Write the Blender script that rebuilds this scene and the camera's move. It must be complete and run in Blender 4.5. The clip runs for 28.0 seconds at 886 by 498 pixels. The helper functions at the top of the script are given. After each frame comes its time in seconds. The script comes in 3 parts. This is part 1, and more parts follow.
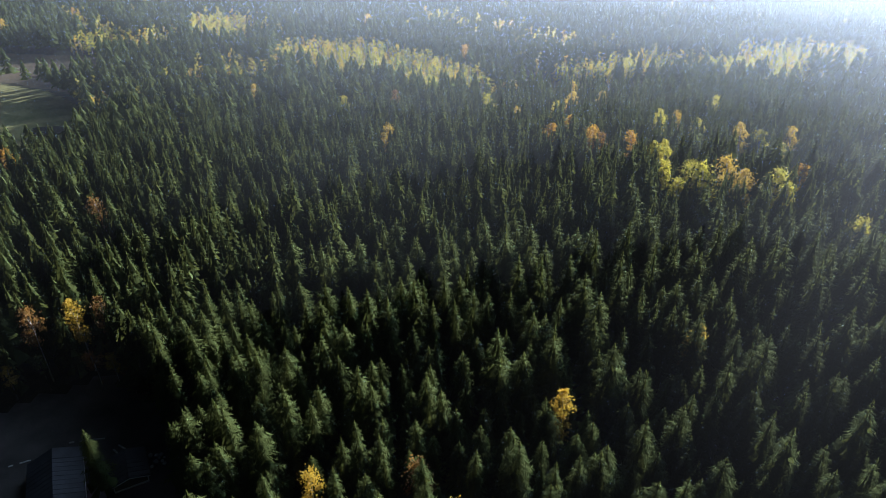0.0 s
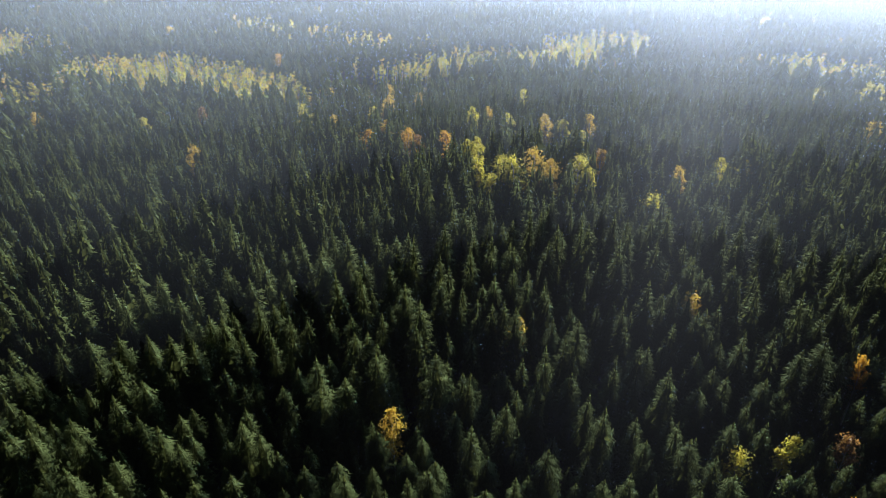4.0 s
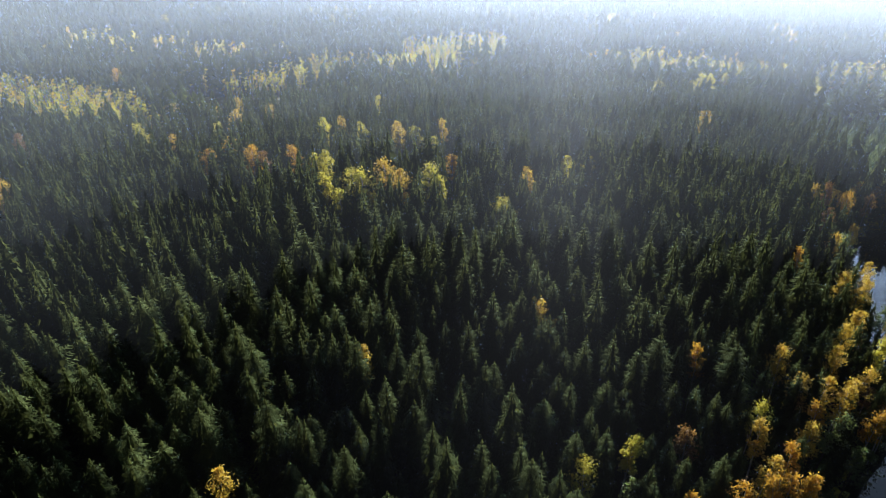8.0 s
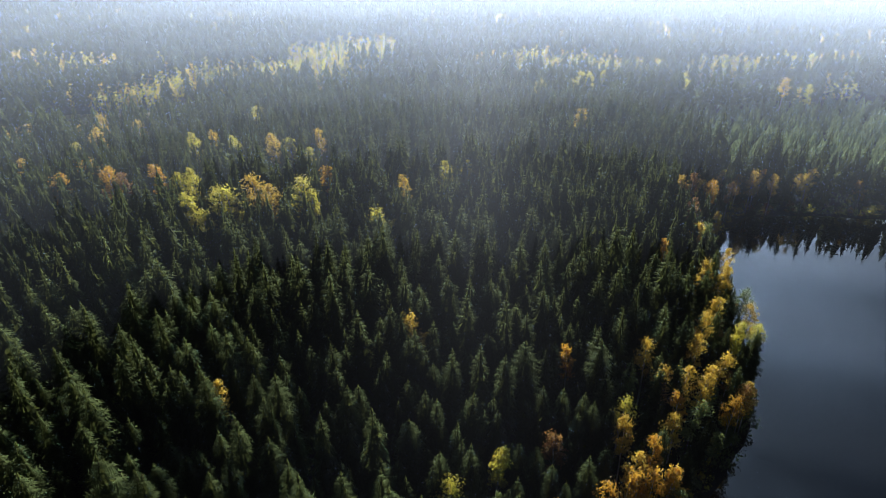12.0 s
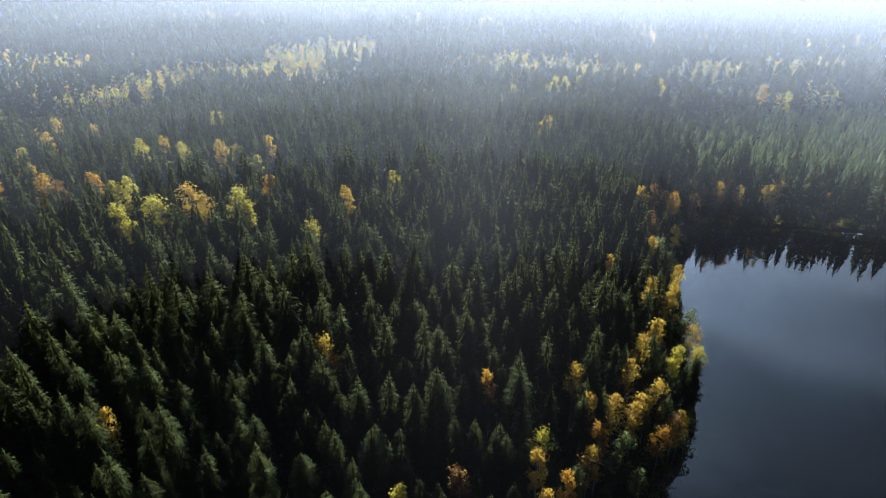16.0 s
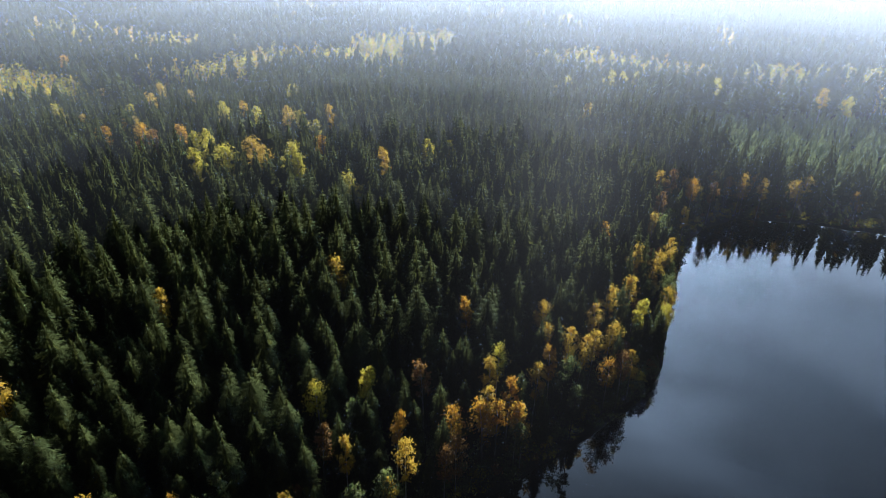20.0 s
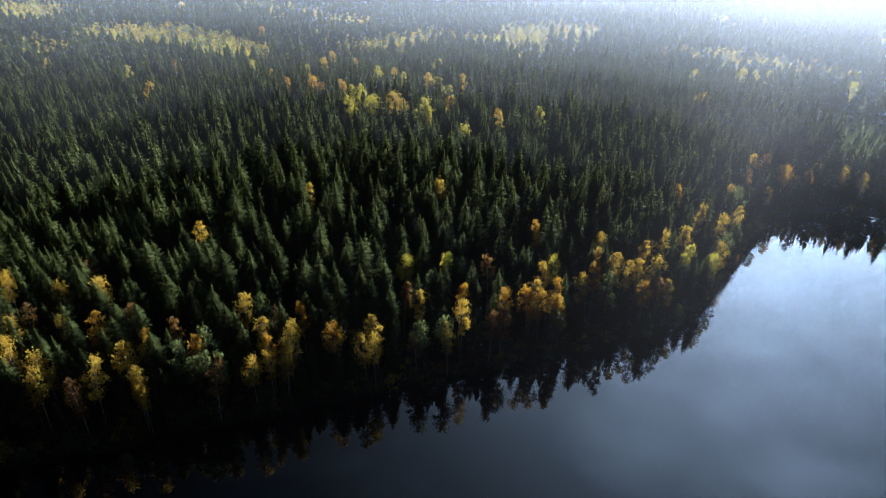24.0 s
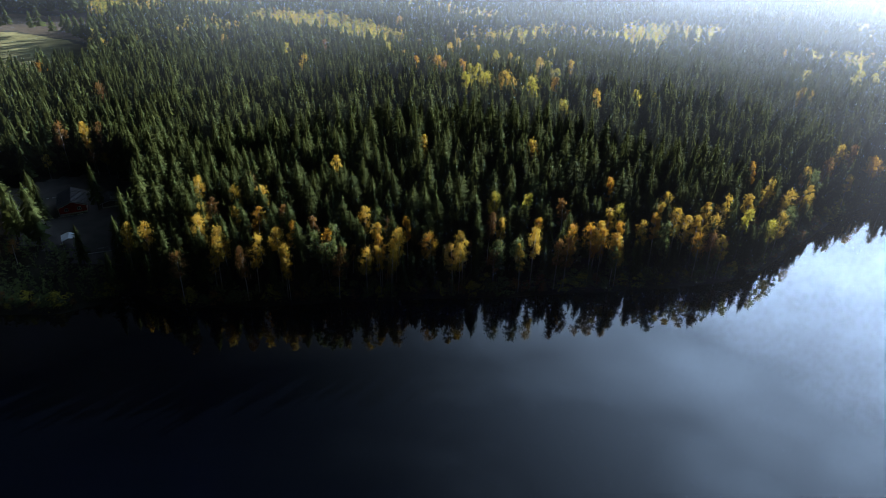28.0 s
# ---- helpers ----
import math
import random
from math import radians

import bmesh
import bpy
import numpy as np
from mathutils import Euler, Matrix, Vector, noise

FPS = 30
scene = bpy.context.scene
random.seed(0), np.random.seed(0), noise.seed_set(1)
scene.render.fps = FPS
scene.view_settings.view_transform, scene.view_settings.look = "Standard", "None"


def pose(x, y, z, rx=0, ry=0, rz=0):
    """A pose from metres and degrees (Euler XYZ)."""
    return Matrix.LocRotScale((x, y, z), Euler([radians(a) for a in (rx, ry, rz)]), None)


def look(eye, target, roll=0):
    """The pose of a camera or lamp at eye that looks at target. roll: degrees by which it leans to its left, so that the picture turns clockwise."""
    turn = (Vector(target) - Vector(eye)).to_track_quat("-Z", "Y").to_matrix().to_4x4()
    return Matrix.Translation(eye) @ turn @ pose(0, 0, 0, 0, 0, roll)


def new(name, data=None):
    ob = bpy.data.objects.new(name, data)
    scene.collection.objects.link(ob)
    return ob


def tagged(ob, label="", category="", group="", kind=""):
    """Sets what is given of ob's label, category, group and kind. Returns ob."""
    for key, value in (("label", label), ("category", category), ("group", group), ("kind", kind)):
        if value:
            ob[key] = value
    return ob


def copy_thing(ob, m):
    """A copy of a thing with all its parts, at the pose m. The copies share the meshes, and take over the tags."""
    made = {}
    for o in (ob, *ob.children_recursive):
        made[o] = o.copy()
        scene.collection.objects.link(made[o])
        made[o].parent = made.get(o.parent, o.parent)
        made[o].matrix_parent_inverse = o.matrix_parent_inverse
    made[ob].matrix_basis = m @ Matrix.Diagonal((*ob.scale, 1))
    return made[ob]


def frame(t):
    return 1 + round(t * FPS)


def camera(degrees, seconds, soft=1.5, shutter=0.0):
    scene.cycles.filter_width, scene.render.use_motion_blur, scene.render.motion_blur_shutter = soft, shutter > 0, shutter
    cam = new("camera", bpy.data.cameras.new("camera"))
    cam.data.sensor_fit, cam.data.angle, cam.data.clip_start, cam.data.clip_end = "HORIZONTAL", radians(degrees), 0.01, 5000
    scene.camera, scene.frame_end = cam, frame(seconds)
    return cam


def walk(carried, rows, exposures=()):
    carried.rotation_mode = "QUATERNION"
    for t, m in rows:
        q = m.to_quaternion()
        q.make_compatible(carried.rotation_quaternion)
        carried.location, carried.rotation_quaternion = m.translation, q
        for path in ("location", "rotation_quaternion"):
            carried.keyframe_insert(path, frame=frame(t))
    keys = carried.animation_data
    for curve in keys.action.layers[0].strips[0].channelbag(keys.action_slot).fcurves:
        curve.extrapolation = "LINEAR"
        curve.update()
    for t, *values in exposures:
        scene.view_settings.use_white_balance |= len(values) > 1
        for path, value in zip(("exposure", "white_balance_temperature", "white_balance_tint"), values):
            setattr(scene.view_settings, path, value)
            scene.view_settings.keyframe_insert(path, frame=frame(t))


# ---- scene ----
cam = camera(71.1, 28.0, soft=0.65)
METRES, EYE, TILT, LEAN, TURN = 180.0, 102.5, -29.0, 0.0, 0.0
ROWS = [
    (0.0, 0.0, 0.0, 0.0, 0.0, 0.0, -0.0),
    (0.5, -0.0014, 0.0005, 0.0003, -4.19, -0.07, 2.38),
    (1.0, 0.0015, 0.002, 0.0015, -5.69, -0.12, 3.17),
    (1.5, 0.0072, 0.0047, 0.003, -6.35, -0.1, 3.51),
    (2.0, 0.0149, 0.0081, 0.0048, -6.65, -0.05, 3.68),
    (2.5, 0.0234, 0.0118, 0.0069, -7.26, -0.04, 3.99),
    (3.0, 0.0329, 0.0155, 0.009, -8.38, -0.1, 4.6),
    (3.5, 0.0431, 0.019, 0.0111, -10.24, -0.27, 5.69),
    (4.0, 0.0531, 0.0223, 0.0127, -13.31, -0.6, 7.44),
    (4.5, 0.0633, 0.0254, 0.0147, -16.58, -1.09, 9.24),
    (6.5, 0.1034, 0.0355, 0.0197, -22.5, -2.05, 12.19),
    (7.0, 0.1127, 0.037, 0.021, -22.83, -2.12, 12.31),
    (7.5, 0.1218, 0.0382, 0.022, -23.08, -2.16, 12.39),
    (8.0, 0.1303, 0.0393, 0.0231, -23.29, -2.19, 12.46),
    (8.5, 0.1388, 0.0398, 0.0238, -24.68, -2.5, 13.18),
    (9.0, 0.1465, 0.0403, 0.0243, -26.77, -2.99, 14.18),
    (9.5, 0.1539, 0.04, 0.0244, -28.25, -3.34, 14.87),
    (10.0, 0.1615, 0.0391, 0.0242, -29.31, -3.6, 15.34),
    (10.5, 0.1696, 0.0375, 0.0236, -30.02, -3.77, 15.65),
    (11.0, 0.1788, 0.0353, 0.0229, -30.51, -3.89, 15.85),
    (11.5, 0.1894, 0.033, 0.022, -30.93, -3.98, 16.01),
    (12.0, 0.2009, 0.0306, 0.0212, -31.2, -4.01, 16.12),
    (12.5, 0.2131, 0.0285, 0.0202, -31.39, -4.03, 16.17),
    (14.5, 0.2655, 0.022, 0.0169, -31.67, -4.05, 16.11),
    (15.0, 0.2787, 0.0205, 0.0165, -31.63, -4.04, 16.06),
    (15.5, 0.2916, 0.0183, 0.0156, -31.51, -4.01, 15.98),
    (16.0, 0.3031, 0.0118, 0.0122, -30.93, -3.86, 15.68),
    (16.5, 0.3115, 0.001, 0.0062, -30.64, -3.78, 15.46),
    (17.0, 0.3167, -0.0129, -0.0015, -30.21, -3.68, 15.16),
    (17.5, 0.3205, -0.0301, -0.0112, -29.64, -3.53, 14.81),
    (18.0, 0.3214, -0.0496, -0.0222, -28.65, -3.31, 14.27),
    (18.5, 0.3225, -0.0723, -0.035, -27.0, -2.91, 13.44),
    (19.0, 0.323, -0.0964, -0.0488, -24.94, -2.45, 12.36),
    (19.5, 0.3249, -0.1225, -0.0637, -23.35, -2.11, 11.5),
    (20.0, 0.3268, -0.1497, -0.0788, -22.67, -1.97, 11.12),
    (20.5, 0.3292, -0.1775, -0.0944, -22.25, -1.89, 10.9),
    (22.5, 0.3377, -0.2915, -0.1586, -19.36, -1.4, 9.27),
    (23.0, 0.3347, -0.3187, -0.1738, -17.66, -1.17, 8.31),
    (23.5, 0.331, -0.3452, -0.1888, -13.75, -0.67, 6.1),
    (24.0, 0.3283, -0.3723, -0.2042, -9.68, -0.29, 3.75),
    (24.5, 0.3268, -0.4002, -0.2197, -7.33, -0.15, 2.43),
    (25.0, 0.3264, -0.4273, -0.236, -4.56, -0.02, 0.81),
    (25.5, 0.328, -0.4552, -0.2516, -2.62, 0.01, -0.29),
    (26.0, 0.3305, -0.4826, -0.2671, -1.0, 0.03, -1.23),
    (26.5, 0.3344, -0.5098, -0.2824, -0.03, 0.03, -1.78),
    (27.0, 0.3405, -0.5367, -0.2972, 0.46, 0.03, -2.04),
    (27.5, 0.3458, -0.5593, -0.3095, 0.5, 0.07, -2.02),
    (28.0, 0.3497, -0.576, -0.319, 0.64, 0.09, -2.02),
]
walk(cam, [(t, pose(0, 0, EYE, TILT, LEAN, TURN) @ pose(METRES * x, METRES * y, METRES * z, 90 + pitch, roll, yaw)) for t, x, y, z, yaw, pitch, roll in ROWS], exposures=[(0.0, 1.74, 5300, 10), (4.0, 1.68, 5350, 10), (9.0, 1.6, 5400, 10), (18.0, 1.55, 5400, 10), (28.0, 1.64, 5300, 10)])

# ---- world, sun ----
SUN_AZ, SUN_EL = 38.0, 16.0        # degrees right of +y, degrees up
world = bpy.data.worlds.new("sky")
scene.world = world
world.use_nodes = True
wn, wl = world.node_tree.nodes, world.node_tree.links
sky = wn.new("ShaderNodeTexSky")
sky.sky_type, sky.sun_disc = "NISHITA", False
sky.sun_elevation, sky.sun_rotation = radians(SUN_EL), radians(SUN_AZ)
sky.air_density, sky.dust_density = 1.0, 1.0
# thin drifting cloud over the whole sky
wco = wn.new("ShaderNodeTexCoord")
wmap = wn.new("ShaderNodeMapping")
wmap.inputs["Scale"].default_value = (1.0, 1.6, 3.2)
wnoise = wn.new("ShaderNodeTexNoise")
wnoise.inputs["Scale"].default_value, wnoise.inputs["Detail"].default_value = 2.2, 6
wramp = wn.new("ShaderNodeMapRange")
wramp.inputs["From Min"].default_value, wramp.inputs["From Max"].default_value = 0.42, 0.72
wramp.inputs["To Min"].default_value, wramp.inputs["To Max"].default_value = 0.75, 1.7
wcloud = wn.new("ShaderNodeMixRGB")
wcloud.blend_type = "MULTIPLY"
wcloud.inputs[0].default_value = 1.0
wl.new(wco.outputs["Generated"], wmap.inputs["Vector"])
wl.new(wmap.outputs["Vector"], wnoise.inputs["Vector"])
wl.new(wnoise.outputs["Fac"], wramp.inputs["Value"])
# the wide pale glow that hazy autumn air gives the sky round the sun
SUN_TO = Vector((math.sin(radians(SUN_AZ)) * math.cos(radians(SUN_EL)), math.cos(radians(SUN_AZ)) * math.cos(radians(SUN_EL)), math.sin(radians(SUN_EL))))
wdot, wmax, wpow, wglow, wadd = (wn.new(k) for k in ("ShaderNodeVectorMath", "ShaderNodeMath", "ShaderNodeMath", "ShaderNodeMixRGB", "ShaderNodeMixRGB"))
wdot.operation, wmax.operation, wpow.operation = "DOT_PRODUCT", "MAXIMUM", "POWER"
wdot.inputs[1].default_value = SUN_TO
wmax.inputs[1].default_value, wpow.inputs[1].default_value = 0.0, 10.0
wglow.blend_type, wadd.blend_type = "MULTIPLY", "ADD"
wglow.inputs[0].default_value, wadd.inputs[0].default_value = 1.0, 1.0
wglow.inputs[2].default_value = (1060, 1290, 1540, 1)
wl.new(wco.outputs["Generated"], wdot.inputs[0])
wl.new(wdot.outputs["Value"], wmax.inputs[0])
wl.new(wmax.outputs[0], wpow.inputs[0])
wl.new(wpow.outputs[0], wglow.inputs[1])
wl.new(sky.outputs["Color"], wadd.inputs[1])
wl.new(wglow.outputs["Color"], wadd.inputs[2])
wl.new(wadd.outputs["Color"], wcloud.inputs[1])
wl.new(wramp.outputs["Result"], wcloud.inputs[2])
wl.new(wcloud.outputs["Color"], wn["Background"].inputs["Color"])
wn["Background"].inputs["Strength"].default_value = 0.0013

sun = new("sun", bpy.data.lights.new("sun", "SUN"))
sun.data.energy, sun.data.angle, sun.data.color = 5.0, radians(0.6), (1.0, 0.88, 0.70)
sun.matrix_world = look(SUN_TO * 500, (0, 0, 0))


# ---- materials ----
def material(name):
    m = bpy.data.materials.new(name)
    m.use_nodes = True
    return m, m.node_tree.nodes, m.node_tree.links, m.node_tree.nodes["Principled BSDF"]


def surface(name, dark, light, scale, fine, rough=0.8, bump=0.3, metal=0.0, coords="Object", specular=0.3):
    """A plain surface with blotches at one scale, grain at another, and fine relief."""
    m, n, l, p = material(name)
    co = n.new("ShaderNodeTexCoord")
    big, small = n.new("ShaderNodeTexNoise"), n.new("ShaderNodeTexNoise")
    big.inputs["Scale"].default_value, big.inputs["Detail"].default_value = scale, 5
    small.inputs["Scale"].default_value, small.inputs["Detail"].default_value = fine, 4
    both = n.new("ShaderNodeMath")
    both.operation = "MULTIPLY_ADD"
    both.inputs[1].default_value = 0.6
    half = n.new("ShaderNodeMath")
    half.operation = "MULTIPLY"
    half.inputs[1].default_value = 0.45
    ramp = n.new("ShaderNodeValToRGB")
    ramp.color_ramp.elements[0].position, ramp.color_ramp.elements[1].position = 0.36, 0.68
    ramp.color_ramp.elements[0].color, ramp.color_ramp.elements[1].color = (*dark, 1), (*light, 1)
    for t in (big, small):
        l.new(co.outputs[coords], t.inputs["Vector"])
    l.new(small.outputs["Fac"], half.inputs[0])
    l.new(big.outputs["Fac"], both.inputs[0])
    l.new(half.outputs[0], both.inputs[2])
    l.new(both.outputs[0], ramp.inputs["Fac"])
    l.new(ramp.outputs["Color"], p.inputs["Base Color"])
    p.inputs["Roughness"].default_value, p.inputs["Metallic"].default_value = rough, metal
    p.inputs["Specular IOR Level"].default_value = specular
    if bump:
        b = n.new("ShaderNodeBump")
        b.inputs["Strength"].default_value, b.inputs["Distance"].default_value = bump, 0.05
        l.new(small.outputs["Fac"], b.inputs["Height"])
        l.new(b.outputs["Normal"], p.inputs["Normal"])
    return m


def foliage(name, dark, light, through_light, share, rough=0.6, patch=0.09, gloss=0.3):
    """Leaves or needles: colour varies from tree to tree and from spray to spray; light comes through."""
    m, n, l, p = material(name)
    geo = n.new("ShaderNodeNewGeometry")
    tree, leaf = n.new("ShaderNodeTexNoise"), n.new("ShaderNodeMath")
    tree.inputs["Scale"].default_value, tree.inputs["Detail"].default_value = patch, 3
    l.new(geo.outputs["Position"], tree.inputs["Vector"])
    leaf.operation = "MULTIPLY_ADD"
    leaf.inputs[1].default_value = 0.45
    info = n.new("ShaderNodeObjectInfo")
    per = n.new("ShaderNodeMath")
    per.operation = "MULTIPLY_ADD"
    per.inputs[1].default_value = 0.22
    l.new(geo.outputs["Random Per Island"], leaf.inputs[0])
    l.new(tree.outputs["Fac"], per.inputs[2])
    l.new(info.outputs["Random"], per.inputs[0])
    l.new(per.outputs[0], leaf.inputs[2])
    ramp = n.new("ShaderNodeValToRGB")
    ramp.color_ramp.elements[0].position, ramp.color_ramp.elements[1].position = 0.40, 1.05
    ramp.color_ramp.elements[0].color, ramp.color_ramp.elements[1].color = (*dark, 1), (*light, 1)
    l.new(leaf.outputs[0], ramp.inputs["Fac"])
    l.new(ramp.outputs["Color"], p.inputs["Base Color"])
    p.inputs["Roughness"].default_value = rough
    p.inputs["Specular IOR Level"].default_value = gloss
    tr, tint, mix = n.new("ShaderNodeBsdfTranslucent"), n.new("ShaderNodeMixRGB"), n.new("ShaderNodeMixShader")
    tint.inputs[0].default_value = 0.6
    tint.inputs[2].default_value = (*through_light, 1)
    l.new(ramp.outputs["Color"], tint.inputs[1])
    l.new(tint.outputs["Color"], tr.inputs["Color"])
    mix.inputs[0].default_value = share
    l.new(p.outputs["BSDF"], mix.inputs[1])
    l.new(tr.outputs["BSDF"], mix.inputs[2])
    l.new(mix.outputs["Shader"], n["Material Output"].inputs["Surface"])
    return m


NEEDLES = foliage("spruce_needles", (0.010, 0.015, 0.005), (0.068, 0.086, 0.030), (0.14, 0.16, 0.04), 0.30, 0.95, gloss=0.02)
PINE = foliage("young_pine_needles", (0.07, 0.10, 0.045), (0.19, 0.24, 0.11), (0.28, 0.34, 0.14), 0.4, 0.95, gloss=0.02)
LEAVES = {
    "gold": foliage("golden_leaves", (0.27, 0.175, 0.018), (0.55, 0.405, 0.055), (0.62, 0.44, 0.05), 0.5, patch=0.3),
    "orange": foliage("orange_leaves", (0.25, 0.13, 0.012), (0.50, 0.30, 0.03), (0.60, 0.36, 0.03), 0.5, patch=0.3),
    "rust": foliage("rusty_brown_leaves", (0.10, 0.055, 0.02), (0.26, 0.15, 0.045), (0.30, 0.17, 0.04), 0.45, patch=0.3),
    "lime": foliage("yellow_green_leaves", (0.22, 0.20, 0.022), (0.52, 0.47, 0.065), (0.62, 0.56, 0.06), 0.5, patch=0.3),
    "green": foliage("dull_green_leaves", (0.05, 0.075, 0.025), (0.14, 0.17, 0.06), (0.20, 0.25, 0.07), 0.45, patch=0.3),
}
BARK = surface("spruce_bark", (0.03, 0.022, 0.016), (0.085, 0.062, 0.046), 1.5, 9.0, 0.9, 0.6)
BIRCH_BARK = surface("white_birch_bark", (0.10, 0.09, 0.08), (0.62, 0.60, 0.55), 2.2, 6.0, 0.7, 0.3)
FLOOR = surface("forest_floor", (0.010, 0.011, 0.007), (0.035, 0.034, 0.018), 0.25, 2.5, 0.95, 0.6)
GRASS = surface("meadow_grass", (0.10, 0.11, 0.035), (0.27, 0.25, 0.10), 0.09, 1.1, 0.9, 0.8)
HEATH = surface("brown_heath", (0.035, 0.028, 0.018), (0.10, 0.075, 0.045), 0.06, 0.9, 0.95, 0.7)
GRAVEL = surface("dark_gravel", (0.05, 0.047, 0.047), (0.11, 0.10, 0.095), 0.2, 5.0, 0.9, 0.6)
CLEARING = surface("felled_clearing", (0.12, 0.11, 0.05), (0.32, 0.28, 0.14), 0.10, 1.0, 0.9, 0.8)
MUD = surface("lake_bed", (0.008, 0.008, 0.006), (0.02, 0.018, 0.012), 0.3, 3.0, 0.8, 0.3)

WATER, n_, l_, p_ = material("lake_water")
p_.inputs["Base Color"].default_value = (0.0006, 0.001, 0.0025, 1)
p_.inputs["Roughness"].default_value, p_.inputs["IOR"].default_value = 0.015, 1.6
wt, wb, wc = n_.new("ShaderNodeTexNoise"), n_.new("ShaderNodeBump"), n_.new("ShaderNodeTexCoord")
wt.inputs["Scale"].default_value, wt.inputs["Detail"].default_value = 0.8, 4
wb.inputs["Strength"].default_value, wb.inputs["Distance"].default_value = 0.035, 0.05
l_.new(wc.outputs["Object"], wt.inputs["Vector"])
l_.new(wt.outputs["Fac"], wb.inputs["Height"])
l_.new(wb.outputs["Normal"], p_.inputs["Normal"])

# ---- plan: the shoreline, the lie of the land, open places ----
SHORE_X = [-3000, -800, -400, -200, -100, -62, -46, -36, -29, -22, -10, 5, 25, 53, 80, 98, 114, 131, 147, 161, 171, 184, 200, 218, 236, 256, 277, 297, 330, 400, 600, 1000, 3000]
SHORE_Y = [-900, -300, -150, -20, 12, 20, 22, 27, 33, 28, 27, 28.5, 31.5, 36, 38.3, 41.7, 44, 47, 51, 56, 65, 77, 91, 107, 116, 117, 103, 84, 52, 5, -110, -320, -900]
YARD = [(-112, 88), (-96, 104), (-80, 116), (-62, 104), (-49, 84), (-40, 62), (-37, 45), (-50, 44), (-60, 50), (-76, 56), (-96, 66)]
MEADOW = [(-420, 330), (-300, 400), (-240, 376), (-206, 345), (-176, 305), (-158, 256), (-200, 225), (-300, 200), (-450, 190)]
MOOR = [(-460, 345), (-300, 405), (-225, 372), (-212, 392), (-262, 470), (-330, 480), (-500, 470)]
STRIP = [(22, 392), (56, 338), (108, 330), (122, 370), (96, 392), (50, 410)]
YOUNG = [(306, 206), (272, 140), (320, 80), (400, 24), (560, -20), (610, 100), (450, 152), (380, 188)]
GROVE_A = [(-120, 425), (-66, 396), (20, 336), (28, 362), (16, 395), (-53, 480), (-112, 470)]
GROVE_B = [(-270, 452), (-194, 452), (-205, 505), (-285, 500)]
GROVE_C = [(-195, 498), (-140, 478), (-165, 590), (-230, 600)]
BAND_A = [(66, 385), (130, 386), (185, 372), (200, 410), (146, 442), (90, 410)]
BAND_B = [(190, 402), (272, 400), (300, 455), (215, 466)]
BAND_C = [(384, 246), (425, 226), (492, 190), (530, 205), (432, 262)]
BAND_D = [(290, 346), (330, 290), (380, 250), (392, 262), (350, 350)]
TRACK = [(376, 372), (470, 402), (600, 446), (600, 464), (465, 420), (372, 388)]
FORE = [(-122, 66), (-96, 62), (-76, 54), (-37, 45), (-37, 24), (-135, 0)]
GAPS = [TRACK, FORE, [(225, 350), (285, 335), (300, 365), (240, 395)], [(318, 216), (352, 208), (410, 184), (440, 196), (395, 232), (352, 242)]]


def inside(poly, x, y):
    """Which of the points x, y lie inside the outline."""
    hit = np.zeros(np.shape(x), bool)
    for (ax, ay), (bx, by) in zip(poly, poly[1:] + poly[:1]):
        if ay != by:
            hit ^= ((ay > y) != (by > y)) & (x < (bx - ax) * (y - ay) / (by - ay) + ax)
    return hit


def waves(x, y, s):
    """Smooth made-up unevenness, about -1 to 1, of wavelength s."""
    return (np.sin(x * 6.3 / s + 1.3 * np.sin(y * 4.1 / s)) + np.sin(y * 5.7 / s + 2.1 + 1.7 * np.sin(x * 3.3 / s)) + np.sin((x + y) * 3.9 / s + 0.7)) / 3


def shore_depth(x, y):
    """Metres inland of the waterline (minus: out on the lake)."""
    return (y - np.interp(x, SHORE_X, SHORE_Y) - 0.7 * waves(x, x * 0, 14.0)) * 0.85


def land(x, y):
    """The height of the ground."""
    x, y = np.asarray(x, float), np.asarray(y, float)
    d = shore_depth(x, y)
    bank = np.where(d < 0, np.maximum(-5, d * 0.3), 3 * (1 - np.exp(-np.maximum(d, 0) / 14)) + 0.15)
    hill = 12 * np.exp(-((x - 110) / np.where(x < 110, 140, 170)) ** 2 - ((y - 185) / 105) ** 2) * np.clip(d / 40, 0, 1)
    r = np.hypot(x - 30, y)
    far = 0.02 * np.maximum(r - 900, 0) + 4 * np.clip((r - 420) / 300, 0, 1) * (0.5 + 0.5 * waves(x, y, 420.0))
    return bank + np.where(d > 0, hill + far * np.clip(d / 200, 0, 1) + 0.5 * waves(x, y, 40.0) * np.clip(d / 30, 0, 1), 0)


